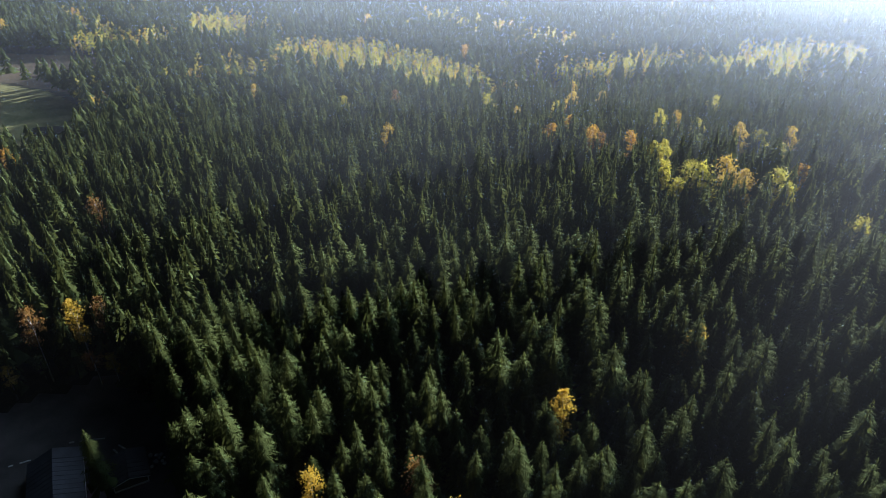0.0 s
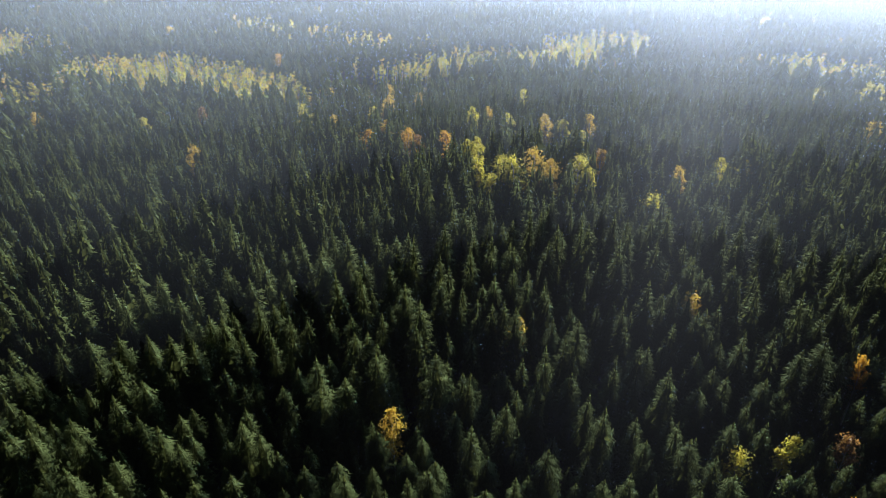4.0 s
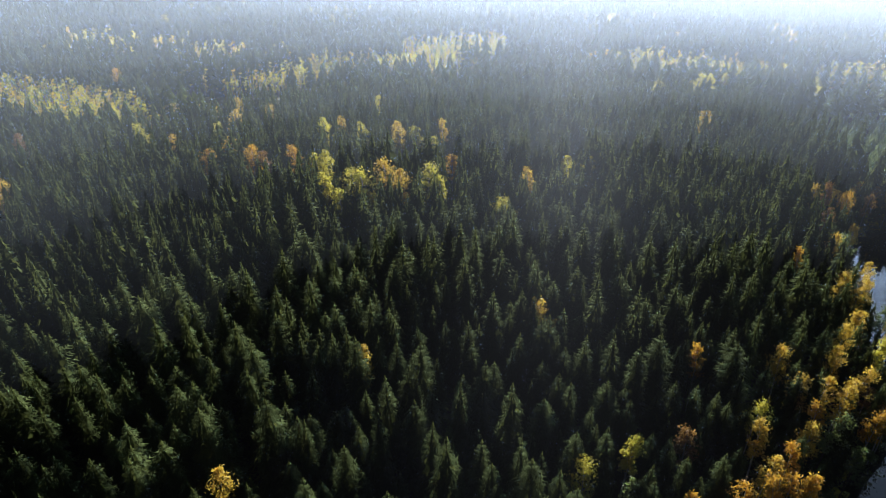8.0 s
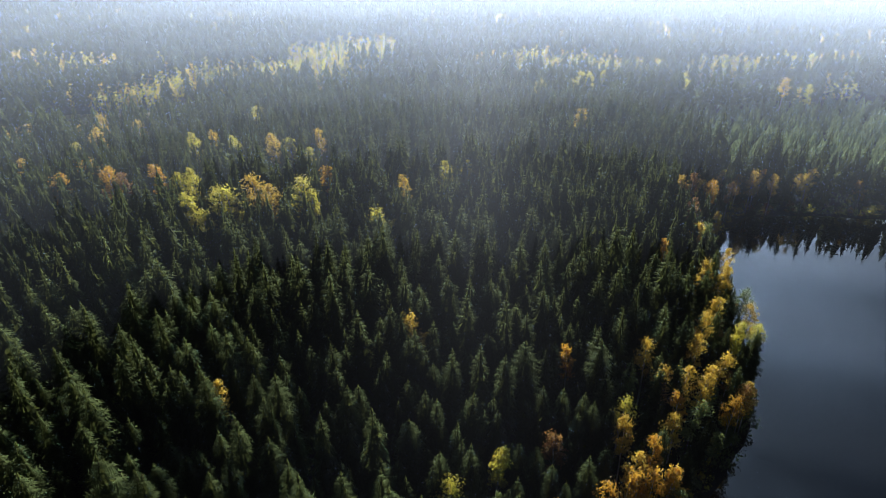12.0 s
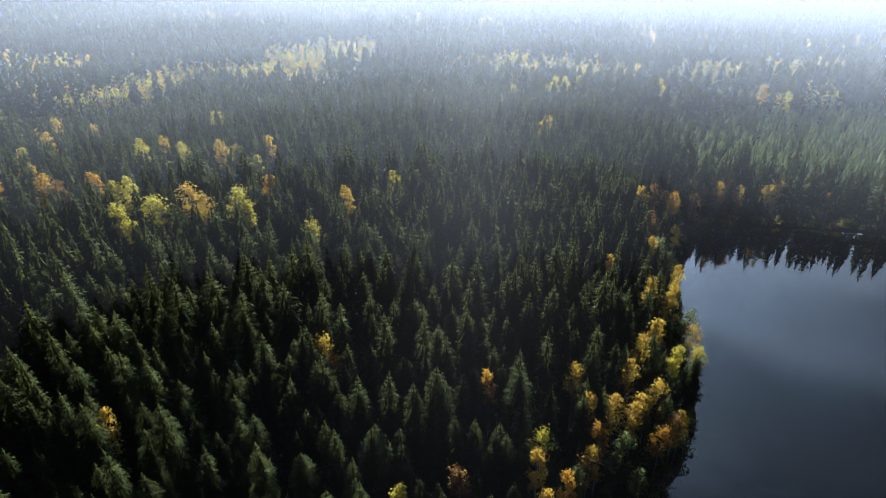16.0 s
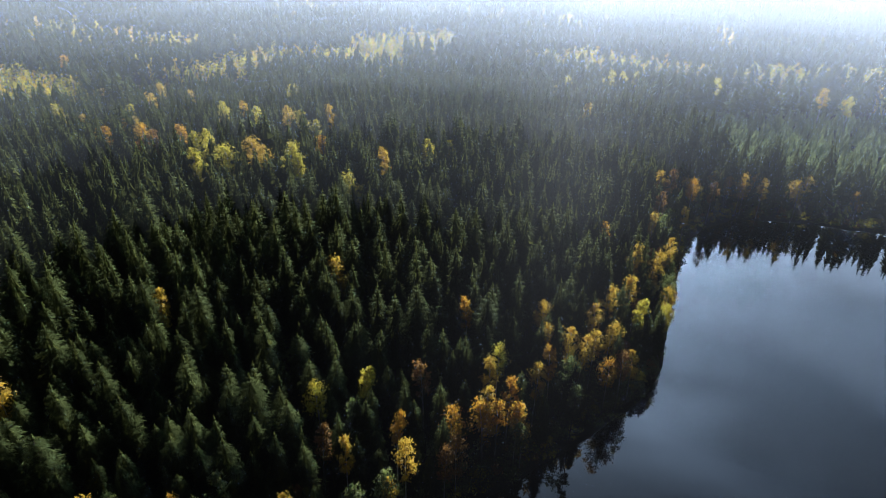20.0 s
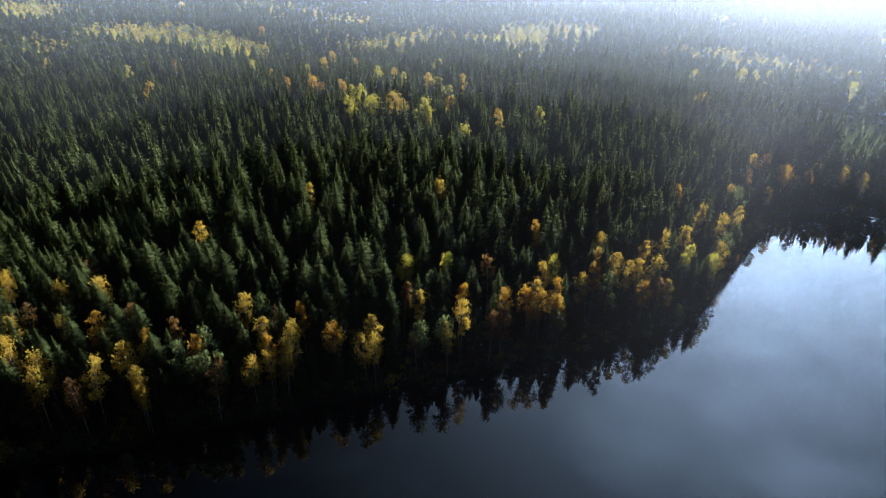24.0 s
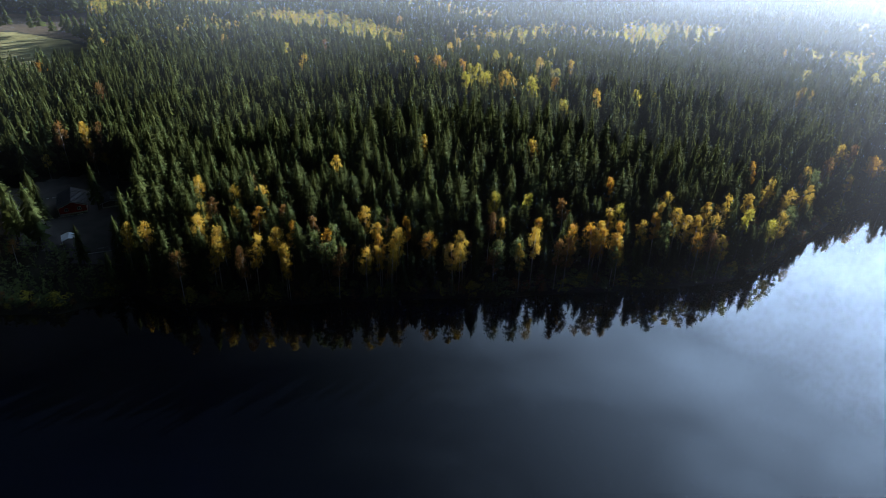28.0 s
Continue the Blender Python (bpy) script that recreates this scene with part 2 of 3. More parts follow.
def link(name, verts, faces, mats, index=None, parent=None, smooth=False, normals=None):
    """A mesh object from arrays of corners and triangles (or quads); normals: one for each corner."""
    me = bpy.data.meshes.new(name)
    verts, faces = np.asarray(verts, np.float32), np.asarray(faces, np.int32)
    k = faces.shape[1]
    me.vertices.add(len(verts))
    me.vertices.foreach_set("co", verts.ravel())
    me.loops.add(faces.size)
    me.loops.foreach_set("vertex_index", faces.ravel())
    me.polygons.add(len(faces))
    me.polygons.foreach_set("loop_start", np.arange(len(faces), dtype=np.int32) * k)
    for m in mats:
        me.materials.append(m)
    if index is not None:
        me.polygons.foreach_set("material_index", np.asarray(index, np.int32))
    me.update(calc_edges=True)
    me.polygons.foreach_set("use_smooth", np.full(len(faces), smooth or normals is not None))
    if normals is not None:
        me.normals_split_custom_set_from_vertices(np.asarray(normals, np.float32))
    ob = new(name, me)
    ob.parent = parent
    return ob


def part(name, bm, mat, parent, label=""):
    """One bmesh as one mesh object under a thing or a part."""
    me = bpy.data.meshes.new(name)
    bm.to_mesh(me)
    bm.free()
    me.materials.append(mat)
    ob = new(name, me)
    ob.parent = parent
    return tagged(ob, label)


# ---- ground and lake ----
def steps(lo, hi, a, b, fine):
    out = [np.arange(a, b + 0.1, fine)]
    v, s = b, fine
    while v < hi:
        s *= 1.25
        v += s
        out.append([v])
    v, s, pre = a, fine, []
    while v > lo:
        s *= 1.25
        v -= s
        pre.append(v)
    return np.concatenate([pre[::-1]] + out)


gx, gy = steps(-4000, 4000, -330, 610, 3.2), steps(-4000, 4000, 0, 480, 3.2)
XX, YY = np.meshgrid(gx, gy)
ZZ = land(XX, YY)
ZZ = np.where((YY < -450) & (shore_depth(XX, YY) < 0), 3.0, ZZ)
rows_, cols_ = XX.shape
ids = np.arange(rows_ * cols_).reshape(rows_, cols_)
quads = np.stack([ids[:-1, :-1], ids[:-1, 1:], ids[1:, 1:], ids[1:, :-1]], -1).reshape(-1, 4)
mx, my = (XX[:-1, :-1] + XX[1:, 1:]).ravel() / 2, (YY[:-1, :-1] + YY[1:, 1:]).ravel() / 2
gi = np.zeros(len(mx), int)
for k, poly in ((1, MEADOW), (2, MOOR), (3, YARD), (4, STRIP), (4, TRACK)):
    gi[inside(poly, mx, my)] = k
gi[shore_depth(mx, my) < 0] = 5
gi[my < -450] = 0
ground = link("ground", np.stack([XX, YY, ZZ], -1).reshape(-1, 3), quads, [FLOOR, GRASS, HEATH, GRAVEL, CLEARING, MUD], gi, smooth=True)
tagged(ground, "dark forest floor with meadow, heath and gravel yard", "ground", kind="structure")

wx, wy = np.meshgrid(np.linspace(-3000, 3000, 60), np.linspace(-470, 122, 30))
wi = np.arange(wx.size).reshape(wx.shape)
water = link("water", np.stack([wx, wy, wx * 0], -1).reshape(-1, 3), np.stack([wi[:-1, :-1], wi[:-1, 1:], wi[1:, 1:], wi[1:, :-1]], -1).reshape(-1, 4), [WATER])
tagged(water, "still dark forest lake mirroring a thinly clouded sky", "lake", kind="structure")


pa = np.linspace(0, 2 * np.pi, 28, endpoint=False)
pr = 1 + 0.25 * np.sin(3 * pa + 1) + 0.15 * np.sin(5 * pa)
pond = link("pond", np.concatenate([[(0, 0, 0)], np.stack([11 * pr * np.cos(pa), 7 * pr * np.sin(pa), pa * 0], -1)]), np.stack([np.zeros(28, int), 1 + np.arange(28), 1 + (np.arange(28) + 1) % 28], -1), [WATER])
pond.location = (-196, 301, float(land(-196, 301)) + 0.6)
tagged(pond, "small bright pond in the meadow", "pond", kind="structure")


# ---- trees: shapes ----
def spruce_shape(rng, height, radius, whorls, arms, twigs, bare=0.10, hang=1.0, broad=1.15):
    """Corners and triangles of a spruce's needle sprays, whorl over whorl."""
    V, F = [], []

    def tri(a, b, c):
        F.append((len(V), len(V) + 1, len(V) + 2))
        V.extend((a, b, c))

    for w in range(whorls):
        f = (w + 0.5 * rng.random()) / whorls
        z0 = height * (bare + (1 - bare) * f ** 0.92)
        reach = radius * ((1 - f) ** 0.88 * (0.86 + 0.14 * math.sin(f * 9 + height)) + 0.04)
        if f < 0.12:
            reach *= 0.75
        for a in range(arms):
            if rng.random() < 0.06:
                continue
            az = 2 * math.pi * (a + 0.7 * rng.random()) / arms + w * 0.9
            ln = reach * (0.68 + 0.5 * rng.random())
            s0, s1 = (-0.42 + 0.95 * f) * hang + 0.12 * rng.standard_normal(), 0.22 - 0.35 * f
            dx, dy = math.cos(az), math.sin(az)
            sx, sy = -dy, dx

            def spine(u):
                return np.array((dx * ln * u, dy * ln * u, z0 + ln * (s0 * u + s1 * u * u)))

            wide = min(0.48 * ln + 0.14, broad)
            tip = spine(1.0)
            side = np.array((sx, sy, -0.35)) * 0.05
            tri(spine(0) + (sx * .06, sy * .06, 0), spine(0) - (sx * .06, sy * .06, 0), tip)
            for k in range(twigs):
                u = 0.18 + 0.78 * (k + 0.6 * rng.random()) / twigs
                for sgn in (-1, 1):
                    spread = wide * (0.55 + 0.6 * rng.random()) * (1.15 - 0.75 * abs(u - 0.45))
                    end = spine(min(u + 0.18, 1.05)) + np.array((sx * sgn * spread, sy * sgn * spread, -0.30 * spread - 0.10 * rng.random()))
                    tri(spine(max(u - 0.42 / (twigs + 1), 0)), spine(u + 0.20 / (twigs + 1)), end)
    # the leader and its last small sprays
    for a in range(5):
        az = a * 1.257 + rng.random()
        tri(np.array((0.05 * math.cos(az), 0.05 * math.sin(az), height * 1.025)), np.array((0.05 * math.cos(az + 1), 0.05 * math.sin(az + 1), height * 0.95)), np.array((0.2 * math.cos(az), 0.2 * math.sin(az), height * (0.96 + 0.02 * rng.random()))))
    return np.array(V, np.float32), np.array(F, np.int32)


def far_spruce_shape(rng, height, radius, tiers, points, lap=1.6, bare=0.12):
    """A spruce for the distance: ragged skirts, each of a few drooping sprays of uneven reach."""
    V, F = [], []
    for w in range(tiers):
        f = (w + 0.4 * rng.random()) / tiers
        z1 = height * (bare + (1 - bare) * f)
        r = radius * ((1 - f) ** 0.85 + 0.04)
        top = min(z1 + height * (1 - bare) * lap / tiers, height)
        for a in range(points):
            az, h = 2 * math.pi * (a + 0.6 * rng.random()) / points + w, 0.62 * math.pi / points
            k = len(V)
            V.append((0.08 * math.cos(az), 0.08 * math.sin(az), top))
            for side in (-1, 1):
                rr = r * (0.62 + 0.55 * rng.random())
                V.append((rr * math.cos(az + side * h), rr * math.sin(az + side * h), z1 - 0.45 * rng.random() * (top - z1)))
            F.append((k, k + 1, k + 2))
    return np.array(V, np.float32), np.array(F, np.int32)


def rounded(shape, share=0.55, rise=0.5):
    """The same crown with its sprays turned outwards, and normals that follow the tree's cone as well as each spray."""
    v, f = shape
    out = v * (1, 1, 0)
    out = out / np.maximum(np.linalg.norm(out, axis=1, keepdims=True), 0.3)
    out[:, 2] = rise
    out /= np.linalg.norm(out, axis=1, keepdims=True)
    face = np.cross(v[f[:, 1]] - v[f[:, 0]], v[f[:, 2]] - v[f[:, 0]])
    face /= np.maximum(np.linalg.norm(face, axis=1, keepdims=True), 1e-6)
    back = (face * out[f].mean(1)).sum(1) < 0
    f = np.where(back[:, None], f[:, ::-1], f)
    face[back] *= -1
    nv = np.zeros_like(v)
    for k in range(3):
        np.add.at(nv, f[:, k], face)
    nv /= np.maximum(np.linalg.norm(nv, axis=1, keepdims=True), 1e-6)
    nv = share * out + (1 - share) * nv
    return v, f.astype(np.int32), (nv / np.linalg.norm(nv, axis=1, keepdims=True)).astype(np.float32)


def tube(path, radii, sides):
    """A tapered limb along a path."""
    V, F = [], []
    for i, (p, r) in enumerate(zip(path, radii)):
        for s in range(sides):
            a = 2 * math.pi * s / sides
            V.append((p[0] + r * math.cos(a), p[1] + r * math.sin(a), p[2]))
            if i:
                q, b = (i - 1) * sides, i * sides
                t = (s + 1) % sides
                F += [(q + s, q + t, b + t), (q + s, b + t, b + s)]
    return np.array(V, np.float32), np.array(F, np.int32)


def merged(shapes):
    V, F, n = [], [], 0
    for v, f in shapes:
        V.append(v)
        F.append(f + n)
        n += len(v)
    return np.concatenate(V), np.concatenate(F)


def birch_shape(rng, height, radius, clumps, leaves, leaf, low=0.42):
    """(limbs, crown) of a leafy tree: trunk with forking limbs, leaf clumps of uneven size with gaps between."""
    lean = rng.normal(0, 0.5, 2)
    trunk = [(lean[0] * f * f, lean[1] * f * f, height * f) for f in (0, 0.25, 0.5, 0.75, 0.95)]
    shapes = [tube(trunk, [0.17, 0.14, 0.10, 0.06, 0.02], 6)]
    V = []
    for c in range(clumps):
        f = low + (1 - low) * ((c + rng.random()) / clumps)
        g = (f - low) / (1 - low)
        r = radius * (math.sin(math.pi * min(1, 0.16 + 0.80 * g)) ** 0.8) * math.sqrt(rng.random() * 0.85 + 0.15)
        az = rng.random() * 6.283
        mid = np.array((lean[0] * f * f + r * math.cos(az), lean[1] * f * f + r * math.sin(az), height * f))
        if c % 3 == 0:
            at = max(0.2, f - 0.13)
            base = (lean[0] * at * at, lean[1] * at * at, height * at)
            shapes.append(tube([base, (base[0] * .45 + mid[0] * .55, base[1] * .45 + mid[1] * .55, base[2] * .5 + mid[2] * .5 + 0.2), tuple(mid)], [0.055, 0.035, 0.012], 3))
        size = (0.55 + 0.65 * rng.random()) * radius * 0.42
        pts = mid + rng.normal(0, 1, (leaves, 3)) * size * (0.62, 0.62, 0.5)
        d1, d2 = rng.normal(0, 1, (leaves, 3)), rng.normal(0, 1, (leaves, 3))
        d1 *= leaf / np.linalg.norm(d1, axis=1, keepdims=True) * (0.6 + 0.8 * rng.random((leaves, 1)))
        d2 *= leaf / np.linalg.norm(d2, axis=1, keepdims=True)
        V.append(np.stack([pts - d1 * .5, pts + d1 * .5, pts + d2 * .8], 1).reshape(-1, 3))
    V = np.concatenate(V).astype(np.float32)
    return merged(shapes), (V, np.arange(len(V), dtype=np.int32).reshape(-1, 3))


def sown(shapes, places, rng):
    """Many copies of the given shapes in one pair of arrays. places: x, y, z, size, widening."""
    V, F, N, n = [], [], [], 0
    pick = rng.integers(0, len(shapes), len(places))
    turn = rng.random(len(places)) * 6.283
    for k, (v, f, *nv) in enumerate(shapes):
        sel = np.flatnonzero(pick == k)
        if not len(sel):
            continue
        p, c, s = places[sel], np.cos(turn[sel])[:, None], np.sin(turn[sel])[:, None]
        size, wide = p[:, 3:4], p[:, 3:4] * p[:, 4:5]
        x = (v[:, 0] * c - v[:, 1] * s) * wide + p[:, 0:1]
        y = (v[:, 0] * s + v[:, 1] * c) * wide + p[:, 1:2]
        z = v[:, 2] * size + p[:, 2:3]
        V.append(np.stack([x, y, z], -1).reshape(-1, 3))
        F.append((f[None] + (np.arange(len(sel)) * len(v))[:, None, None]).reshape(-1, 3) + n)
        n += len(sel) * len(v)
        if nv:
            q = nv[0]
            N.append(np.stack([q[:, 0] * c - q[:, 1] * s, q[:, 0] * s + q[:, 1] * c, np.broadcast_to(q[:, 2], x.shape)], -1).reshape(-1, 3))
    return (np.concatenate(V), np.concatenate(F), np.concatenate(N)) if N else (np.concatenate(V), np.concatenate(F))


# ---- trees: where the leafy ones stand ----
GOLD = [(-22, 71), (-6, 64), (2, 64), (-14, 50), (-11, 43), (-3, 39), (-4, 35), (-2, 50), (13, 39), (7, 35), (-33, 41), (-27, 41), (16, 33), (17, 32), (22, 85), (36, 54), (41, 45), (48, 44), (46, 40), (46, 37), (43, 36), (39, 35), (67, 43), (64, 39), (66, 39), (78, 49), (88, 45), (84, 41), (112, 57), (108, 52), (114, 46), (130, 63), (122, 54), (135, 61), (134, 70), (137, 58), (141, 59), (145, 65), (146, 60), (148, 53), (152, 69), (162, 72), (172, 83), (179, 82), (189, 86), (172, 68), (194, 99), (221, 126), (215, 106)]
GOLD_INLAND = [(57, 278), (64, 305), (76, 294), (94, 242), (108, 215), (123, 210), (87, 176), (89, 168), (126, 156), (229, 183), (238, 191), (93, 99), (376, 176), (256, 119), (273, 107), (262, 114), (-84, 117), (-23, 230), (-96, 319), (32, 260), (52, 241), (-61, 537), (46, 506), (51, 102), (-338, 499)]
ORANGE = [(4, 49), (16, 42), (27, 40), (43, 40), (50, 49), (57, 43), (89, 52), (99, 49), (117, 77), (106, 48), (109, 48), (114, 52), (113, 47), (127, 56), (140, 52), (232, 120), (172, 95), (49, 237), (67, 209), (53, 214), (111, 179), (-166, 225), (40, 226), (15, 423), (-326, 582)]
RUST = [(-3, 72), (11, 53), (22, 47), (5, 31), (-13, 29), (31, 34), (43, 48), (75, 55), (99, 62), (95, 43), (98, 44), (144, 52), (208, 112), (223, 123), (-13, 56), (240, 118), (-92, 113), (-80, 121), (-104, 171), (-22, 294), (57, 215)]
LIME = [(77, 63), (87, 64), (117, 62), (158, 64), (167, 63), (49, 268), (75, 197), (68, 177), (70, 170), (78, 182), (78, 171), (86, 237), (98, 228), (121, 272), (111, 208), (113, 200), (96, 166), (98, 161), (111, 144), (145, 162), (151, 159), (264, 248), (292, 247), (306, 249), (311, 246), (340, 213), (386, 167), (-47, 295), (22, 282), (71, 194)]
GREEN = [(24, 37), (27, 35), (29, 36), (30, 42), (33, 36), (40, 52), (56, 49), (77, 41), (83, 57), (83, 41), (112, 45), (178, 74), (198, 98), (128, 48), (129, 54)]


# ---- trees: the spruce woods ----
rng = np.random.default_rng(7)


def scattered(x0, x1, y0, y1, gap):
    """Places on a loosened grid."""
    px, py = np.meshgrid(np.arange(x0, x1, gap), np.arange(y0, y1, gap * 0.87))
    px = px + (np.arange(px.shape[0]) % 2)[:, None] * gap * 0.5
    px, py = px + rng.uniform(-0.5, 0.5, px.shape) * gap, py + rng.uniform(-0.5, 0.5, py.shape) * gap
    return px.ravel(), py.ravel()


def wooded(x, y):
    ok = (shore_depth(x, y) > 2.0) & (y > -5)
    for poly in (YARD, MEADOW, MOOR, STRIP, YOUNG, GROVE_A, BAND_A, BAND_B, BAND_C, BAND_D, *GAPS):
        ok &= ~inside(poly, x, y)
    for bx, by in GOLD + GOLD_INLAND + ORANGE + LIME + RUST:
        ok &= (x - bx) ** 2 + (y - by) ** 2 > (6.5 if by < 100 else 13.0)
    bearing = np.degrees(np.arctan2(x - 45, y + 60))
    return ok & (bearing > -52) & (bearing < 80)


x, y = scattered(-330, 620, -5, 700, 4.9)
ok = wooded(x, y) & (np.hypot(x - 45, y) < 320)
x, y = x[ok], y[ok]
# a closer fringe of trees at the back of the yard
EDGE = [(-84, 118), (-62, 104), (-49, 86), (-38, 66), (-26, 66), (-36, 98), (-58, 130), (-92, 136)]
ex, ey = scattered(-100, -20, 60, 140, 6.5)
ok = inside(EDGE, ex, ey)
x, y = np.concatenate([x, ex[ok]]), np.concatenate([y, ey[ok]])
size = np.clip(rng.normal(0.98, 0.17, len(x)), 0.45, 1.3) * np.clip(0.70 + shore_depth(x, y) / 60, 0.70, 1.0)
near_order = np.argsort(np.hypot((x - 62) * 0.8, y - 40))
spruces = np.stack([x, y, land(x, y) - 0.1, size, rng.normal(1.0, 0.12, len(x)).clip(0.75, 1.3)], -1)
near_spruces, mid_spruces = spruces[near_order[:300]], spruces[near_order[300:]]
outer = np.hypot(mid_spruces[:, 0] - 45, mid_spruces[:, 1]) > 155
mid_spruces, outer_spruces = mid_spruces[~outer], mid_spruces[outer]

def with_core(shape, rng, height, radius, tiers=12, points=5, share=0.70):
    """The same tree with the close inner foliage that hides its stem."""
    v, f = shape
    cv, cf = far_spruce_shape(rng, height * 0.96, radius * share, tiers, points, 1.6, 0.2)
    return np.concatenate([v, cv]), np.concatenate([f, cf + len(v)])


near_shapes = [spruce_shape(np.random.default_rng(20 + k), 20.0, r, 20, 8, 5, 0.26, broad=0.85) for k, r in enumerate((4.1, 3.6, 4.5, 3.4, 3.9, 4.7))]
mid_shapes = [spruce_shape(np.random.default_rng(40 + k), 20.0, r, 15, 7, 4, 0.34, broad=0.85) for k, r in enumerate((4.3, 3.8, 4.7, 3.6, 4.1))]
outer_shapes = [spruce_shape(np.random.default_rng(45 + k), 20.0, r, 11, 5, 1, 0.38, broad=1.2) for k, r in enumerate((4.4, 3.9, 4.8, 3.7, 4.2))]
far_shapes = [far_spruce_shape(np.random.default_rng(60 + k), 19.5, r, 10, 4, 1.7, 0.32) for k, r in enumerate((4.4, 4.0, 4.8, 4.1))]

mid_shapes = [with_core(s, np.random.default_rng(50 + k), 20.0, (4.3, 3.8, 4.7, 3.6, 4.1)[k]) for k, s in enumerate(mid_shapes)]
outer_shapes = [with_core(s, np.random.default_rng(55 + k), 20.0, 4.1, 9, 4, 0.8) for k, s in enumerate(outer_shapes)]
near_shapes = [with_core(s, np.random.default_rng(30 + k), 19.6, 3.8) for k, s in enumerate(near_shapes)]
near_shapes, mid_shapes, outer_shapes, far_shapes = ([rounded(s) for s in shapes] for shapes in (near_shapes, mid_shapes, outer_shapes, far_shapes))
pine_shapes = [far_spruce_shape(np.random.default_rng(70 + k), 20.0, 5.2, 7, 6) for k in range(4)]

first = {}
for k, (px, py, pz, s, w) in enumerate(near_spruces):
    kind = k % len(near_shapes)
    m = Matrix.LocRotScale((px, py, pz), Euler((rng.normal(0, .02), rng.normal(0, .02), rng.random() * 6.283)), None)
    w *= 1.06
    scale = Matrix.Diagonal((s * w, s * w, s, 1))
    if kind not in first:
        tree = new("spruce_tree")
        tagged(tree, "tall dark green spruce in dense lakeside forest", "spruce", "spruces of the near forest")
        tv, tf = tube([(0, 0, 0), (0.03, 0, 5), (0, 0.03, 12), (0, 0, 20)], [0.20, 0.16, 0.09, 0.02], 6)
        link("trunk", tv, tf, [BARK], parent=tree, smooth=True)
        cv, cf, cn = near_shapes[kind]
        link("crown", cv, cf, [NEEDLES], parent=tree, normals=cn)
        tree.matrix_basis = m @ scale
        first[kind] = tree
    else:
        made = copy_thing(first[kind], m)
        made.scale = (s * w, s * w, s)

mv, mf, mn = sown(mid_shapes, mid_spruces, rng)
bv, bf = sown([tube([(0, 0, 0), (0, 0, 5), (0, 0, 10)], [0.19, 0.15, 0.08], 3)], mid_spruces, rng)
wood = link("spruce_forest", mv, mf, [NEEDLES], normals=mn)
ov, of, on = sown(outer_shapes, outer_spruces, rng)
tagged(link("outer_spruce_forest", ov, of, [NEEDLES], normals=on), "dark green spruce forest over the hill's far side", "forest", kind="stuff")
tagged(link("spruce_trunks", bv, bf, [BARK]), "straight dark spruce trunks standing close in the forest", "trunks", kind="stuff")
tagged(wood, "dense dark green spruce forest on a low hill", "forest", kind="stuff")

# distant woods, spruce with birch among it
x, y = scattered(-900, 1150, -60, 1150, 6.3)
r = np.hypot(x - 45, y)
ok = wooded(x, y) & (r >= 320) & (r < 930)
x, y, r = x[ok], y[ok], r[ok]
stand = waves(x, y, 170.0) + 0.6 * waves(x + 300, y - 90, 70.0) + rng.normal(0, 0.35, len(x))
leafy = stand > 0.62
leafy |= inside(GROVE_B, x, y) | inside(GROVE_C, x, y)
sp = np.stack([x, y, land(x, y), np.clip(rng.normal(0.95, 0.17, len(x)), 0.5, 1.3), np.full(len(x), 1.08)], -1)
fv, ff, fn = sown(far_shapes, sp[~leafy], rng)
tagged(link("distant_spruce_forest", fv, ff, [NEEDLES], normals=fn), "hazy distant spruce forest rolling to the horizon", "forest", kind="stuff")

small_birch = [birch_shape(np.random.default_rng(80 + k), 14.0, 1.7, 9, 9, 0.92, 0.2) for k in range(4)]


def birch_wood(name, label, places, leaves):
    bv, bf = sown([b[1] for b in small_birch], places, rng)
    tv, tf = sown([b[0] for b in small_birch[:1]], places, rng) if len(places) < 900 else (np.zeros((0, 3)), np.zeros((0, 3), int))
    ob = link(name, np.concatenate([bv, tv]), np.concatenate([bf, tf + len(bv)]), [leaves, BIRCH_BARK], np.concatenate([np.zeros(len(bf), int), np.ones(len(tf), int)]))
    tagged(ob, label, "birch wood", kind="stuff")


hue = rng.random(len(x))
birch_wood("distant_birch_wood", "pale yellow-green birches scattered through distant forest", sp[leafy & (hue < 0.55)], LEAVES["lime"])
birch_wood("distant_autumn_birch_wood", "golden birches scattered through distant forest", sp[leafy & (hue >= 0.55) & (hue < 0.8)], LEAVES["gold"])
birch_wood("distant_green_birch_wood", "dull green leafy trees in distant forest", sp[leafy & (hue >= 0.8)], LEAVES["green"])


def stand_of(polys, gap, low, high, mixed):
    x, y = scattered(-300, 560, 10, 610, gap)
    ok = np.zeros(len(x), bool)
    for poly in polys:
        ok |= inside(poly, x, y)
    ok &= shore_depth(x, y) > 3
    x, y = x[ok], y[ok]
    return np.stack([x, y, land(x, y), rng.uniform(low, high, len(x)), rng.normal(1, .12, len(x))], -1), rng.random(len(x)) < mixed


grove, odd = stand_of([GROVE_A, BAND_A, BAND_B, BAND_C, BAND_D], 4.4, 0.7, 1.2, 0.25)
dull = ~odd & (rng.random(len(odd)) < 0.32)
birch_wood("birch_grove", "stand of young yellow-green birches in sunlight", grove[~odd & ~dull], LEAVES["lime"])
birch_wood("green_birch_grove", "birches still dull green among a yellow-green stand", grove[dull], LEAVES["green"])
birch_wood("golden_birch_grove", "golden birches among a yellow-green stand", grove[odd], LEAVES["gold"])

